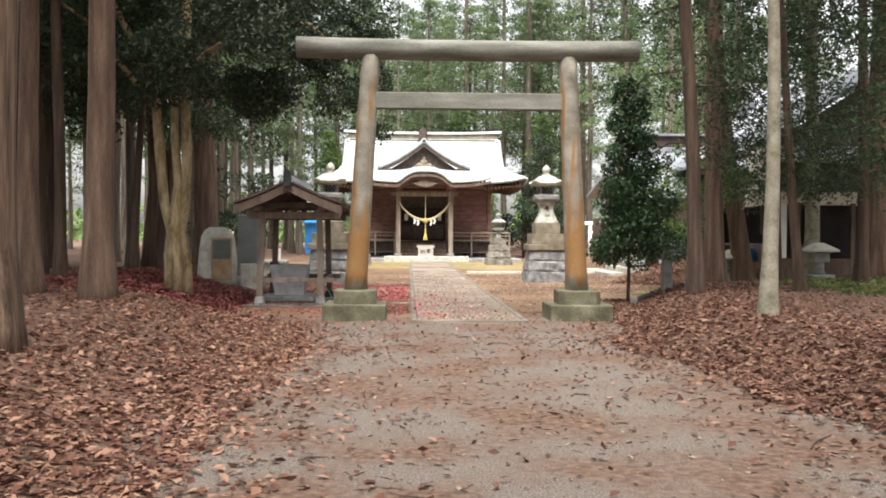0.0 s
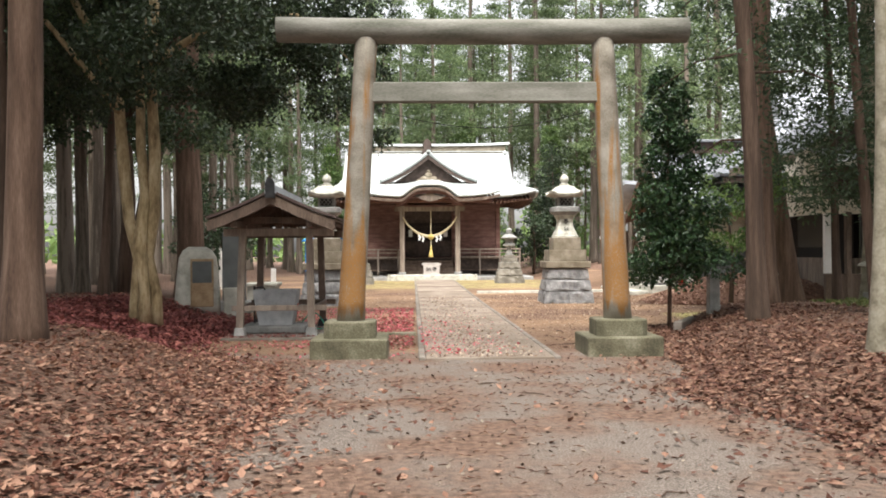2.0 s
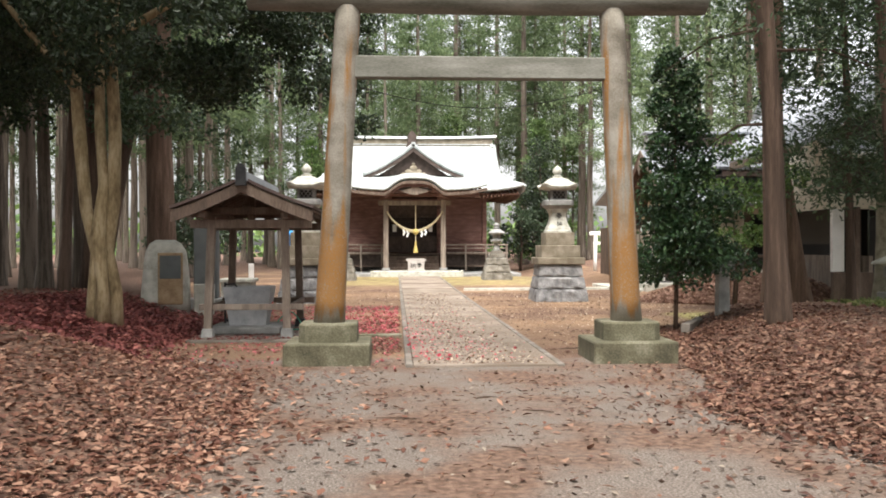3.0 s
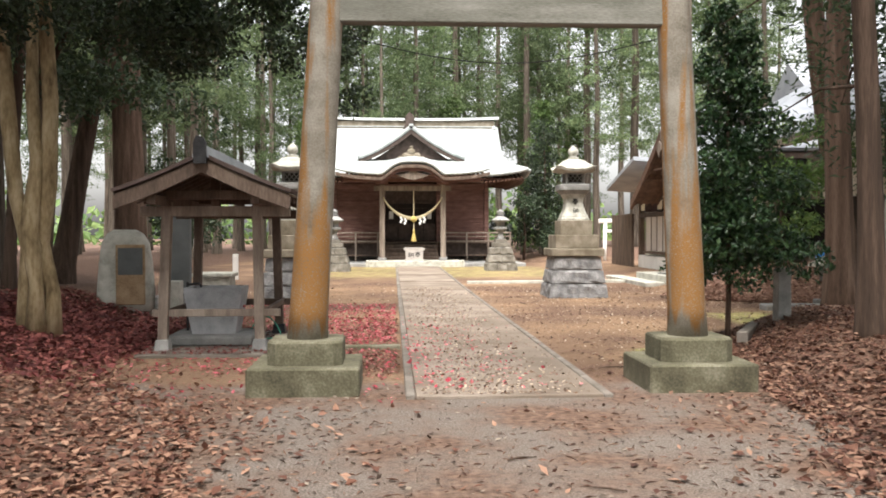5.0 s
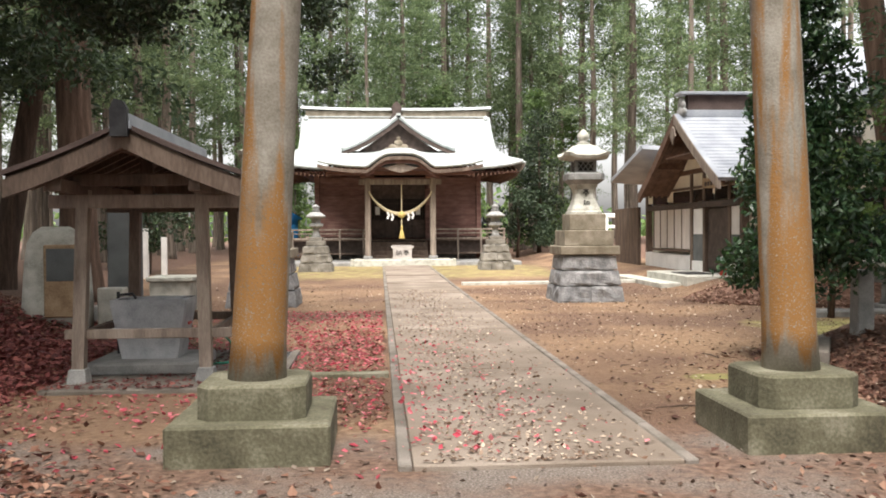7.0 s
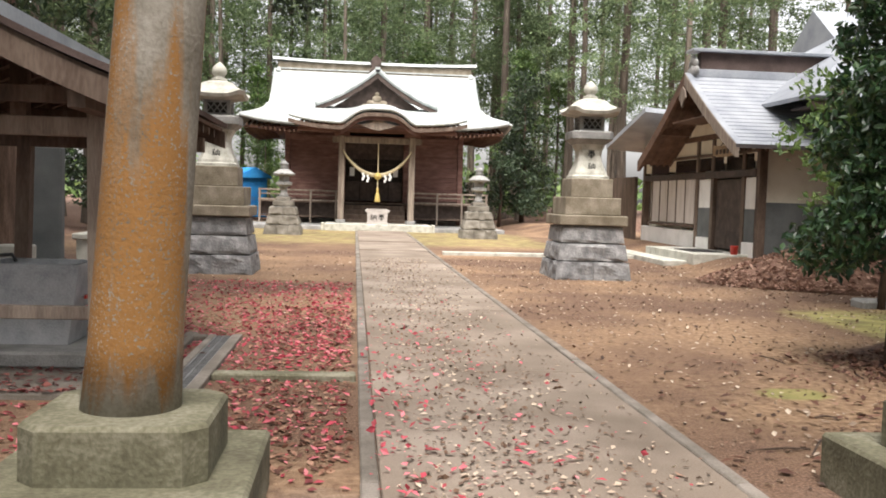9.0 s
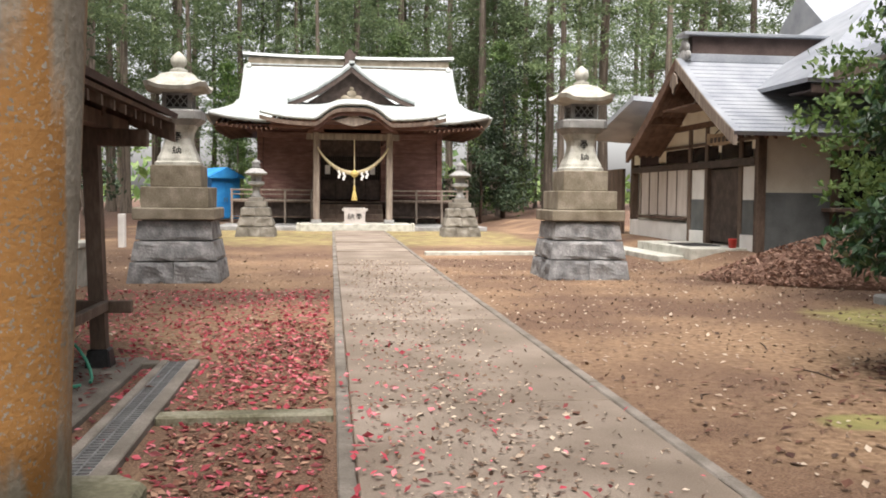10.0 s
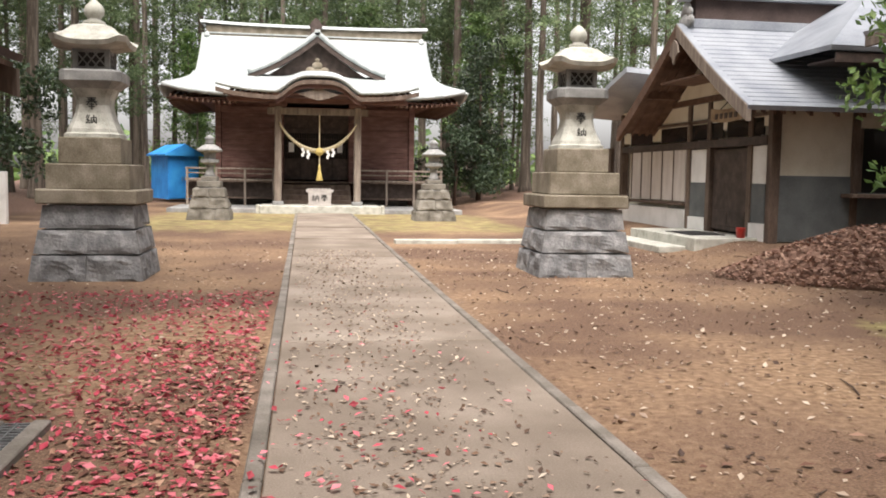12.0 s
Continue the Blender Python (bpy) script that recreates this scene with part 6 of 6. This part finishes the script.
def free_of_path(x, y):
    return not (-3.5 < x < -1.58 and 18.4 < y < 21.5)


def petals_left():
    y = R.gauss(19.4, 3.0) if R.random() < 0.5 else R.uniform(20, 27.5)
    x = -0.05 - abs(R.gauss(0, 2.4))
    if y < 15.2 or (y < 17 and R.random() < 0.6):
        return None
    if y > 28.5 or not free_of_path(x, y):
        return None
    if -1.6 < x < -0.4 and y < 16.8:
        return None
    return (x, y)


def petals_path():
    y = 15.6 + abs(R.gauss(0, 4.0))
    x = abs(R.gauss(0, 0.75)) + 0.05
    return (x, y, 0.062) if x < 2.0 and y < 34 else None


def scraps_court():
    y = R.uniform(16.5, 34)
    x = R.uniform(2.1, 9.5)
    return (x, y)


def scraps_path():
    y = 15.4 + 18 * R.random() ** 1.4
    x = R.uniform(0.1, 2.1) if R.random() < 0.3 else R.gauss(0.85, 0.4)
    return (x, y, 0.046) if 0.2 < x < 1.9 else None


def far_left():
    y = R.uniform(21.5, 36)
    x = R.uniform(-6, 0)
    return (x, y) if free_of_path(x, y) else None


scatter("fallen_leaves", "thick carpet of dry brown leaves on the bank", 46000, on_left_bank, 0.062, M_LITTER)
scatter("fallen_leaves", "thick carpet of dry brown leaves on the bank", 38000, on_right_bank, 0.062, M_LITTER)
scatter("red_leaf_bed", "heaped dark red fallen leaves under the evergreen", 20000, red_bed, 0.075, M_LITTER_DARK)
scatter("drive_leaves", "scattered brown leaves on the gravel drive", 3000, on_drive, 0.04, M_SCRAP)
scatter("fallen_petals", "red camellia petals strewn beside the path", 6800, petals_left, 0.048, M_PETAL)
scatter("path_petals", "red petals lying on the paved path", 480, petals_path, 0.042, M_PETAL)
scatter("court_scraps", "dry leaf scraps and twigs on the sand", 7500, scraps_court, 0.042, M_SCRAP)
scatter("path_scraps", "brown leaf scraps on the paving", 4200, scraps_path, 0.034, M_SCRAP)
scatter("slab_leaves", "brown and red leaves blown over the pavilion slab", 900, lambda: (R.uniform(-3.45, -1.65), 18.5 + 2.9 * R.random() ** 1.5, 0.062), 0.05, M_LITTER_DARK)
scatter("court_scraps", "dry leaf scraps on the sand", 2200, far_left, 0.045, M_SCRAP)


def build_leaf_heap():
    t = thing("leaf_heap", "broad raked heap of dry brown leaves by the office", "leaf heap", (9.9, 28.6, 0))
    bm = bmesh.new()
    loops = []
    for f, h in ((1.0, -0.03), (0.85, 0.18), (0.6, 0.5), (0.35, 0.75), (0.12, 0.85)):
        loops.append([(3.0 * f * math.cos(a) * (1 + 0.08 * math.sin(3 * a)), 1.7 * f * math.sin(a) * (1 + 0.08 * math.cos(4 * a)), h + 0.04 * math.sin(5 * a)) for a in [2 * math.pi * k / 28 for k in range(28)]])
    part("mound", rings(bm, loops), M_MOUND, t, smooth=True)
    pts = []
    for _ in range(9000):
        a, f = R.uniform(0, 6.283), math.sqrt(R.random())
        h = np.interp(f, [0, 0.12, 0.35, 0.6, 0.85, 1.0, 1.1], [0.87, 0.85, 0.75, 0.5, 0.18, 0.0, 0.01]) + 0.04 * math.sin(5 * a)
        f *= 1.06
        pts.append((3.0 * f * math.cos(a) * (1 + 0.08 * math.sin(3 * a)), 1.7 * f * math.sin(a) * (1 + 0.08 * math.cos(4 * a)), h + 0.02))
    me = leaf_mesh("heap_leaves", np.array(pts), rng.uniform(0.6, 1.5, len(pts)) * 0.085, M_HEAP, 0.0, 0.5, 0.7)
    o = new("heap_leaves", me)
    o.parent = t
    tagged(o, kind="stuff")


M_HEAP = leafy("heaped_leaves", [(0.12, 0.06, 0.042), (0.23, 0.125, 0.088), (0.42, 0.28, 0.21)], 0.8, 0.1)
M_MOUND = material("leaf_mould", [(0.11, 0.06, 0.042), (0.2, 0.115, 0.08), (0.3, 0.19, 0.14)], 8, 0.95, 0.8, 40)
build_leaf_heap()


def grassy():
    x, y = R.uniform(8.6, 15), R.uniform(16, 24)
    return (x, y)


scatter("grass_tufts", "thin patch of green grass and moss on the bank", 5000, grassy, 0.09, M_GRASS, 0.03, 0.0, "grass")


def needle_bed():
    y = 1.0 + 15 * R.random()
    x = R.uniform(-4.5, 5.5)
    n = noise.noise((x * 0.7, y * 0.35, 9))
    return (x, y, ground_z(x, y) + 0.006) if n > 0.02 else None


def strip_leaves():
    y = R.uniform(16.8, 24)
    x = R.uniform(-1.0, -0.02)
    return (x, y)


scatter("strip_leaves", "brown curled leaves lying among the petals", 2200, strip_leaves, 0.045, M_LITTER)
pts = []
while len(pts) < 2600:
    p = needle_bed()
    if p:
        pts.append(p)
me = leaf_mesh("cedar_needles", np.array(pts), rng.uniform(0.5, 1.5, len(pts)) * 0.075, M_LITTER, 0.0, 0.1, 0.92)
tagged(new("cedar_needles", me), "reddish dry cedar needles drifted across the gravel", "litter", kind="stuff")

TW = random.Random(4)
for _ in range(34):
    x, y = TW.choice([(TW.uniform(2.4, 8.5), TW.uniform(17, 33)), (TW.uniform(-2.0, 3.2), TW.uniform(3, 14)), (TW.uniform(2.4, 6.5), TW.uniform(17, 23))])
    t = thing("fallen_twig", "short dark fallen twig on the ground", "twig", on_ground(x, y), TW.uniform(0, 180), group="fallen twigs")
    ln = TW.uniform(0.1, 0.3)
    part("stick", tube(bmesh.new(), [(-ln, 0, 0.012), (-ln * 0.2, TW.uniform(-0.03, 0.03), 0.02), (ln, TW.uniform(-0.06, 0.06), 0.01)], [0.006, 0.008, 0.003], 5), M_BARK, t)

far = []
while len(far) < 16000:
    a, d = R.uniform(0, 6.283), R.uniform(92, 130)
    h = 4 + 5 * noise.noise((math.cos(a) * 9, math.sin(a) * 9, 1)) + R.uniform(-1, 3)
    far.append((d * math.cos(a), 30 + d * math.sin(a), R.random() * max(1.5, h)))
me = leaf_mesh("far_woods", np.array(far), rng.uniform(0.6, 1.5, len(far)) * 1.3, M_BRIGHT, 0.3, 0.6)
tagged(new("far_woods", me), "pale green undergrowth far off behind the trunks", "woods", kind="stuff")
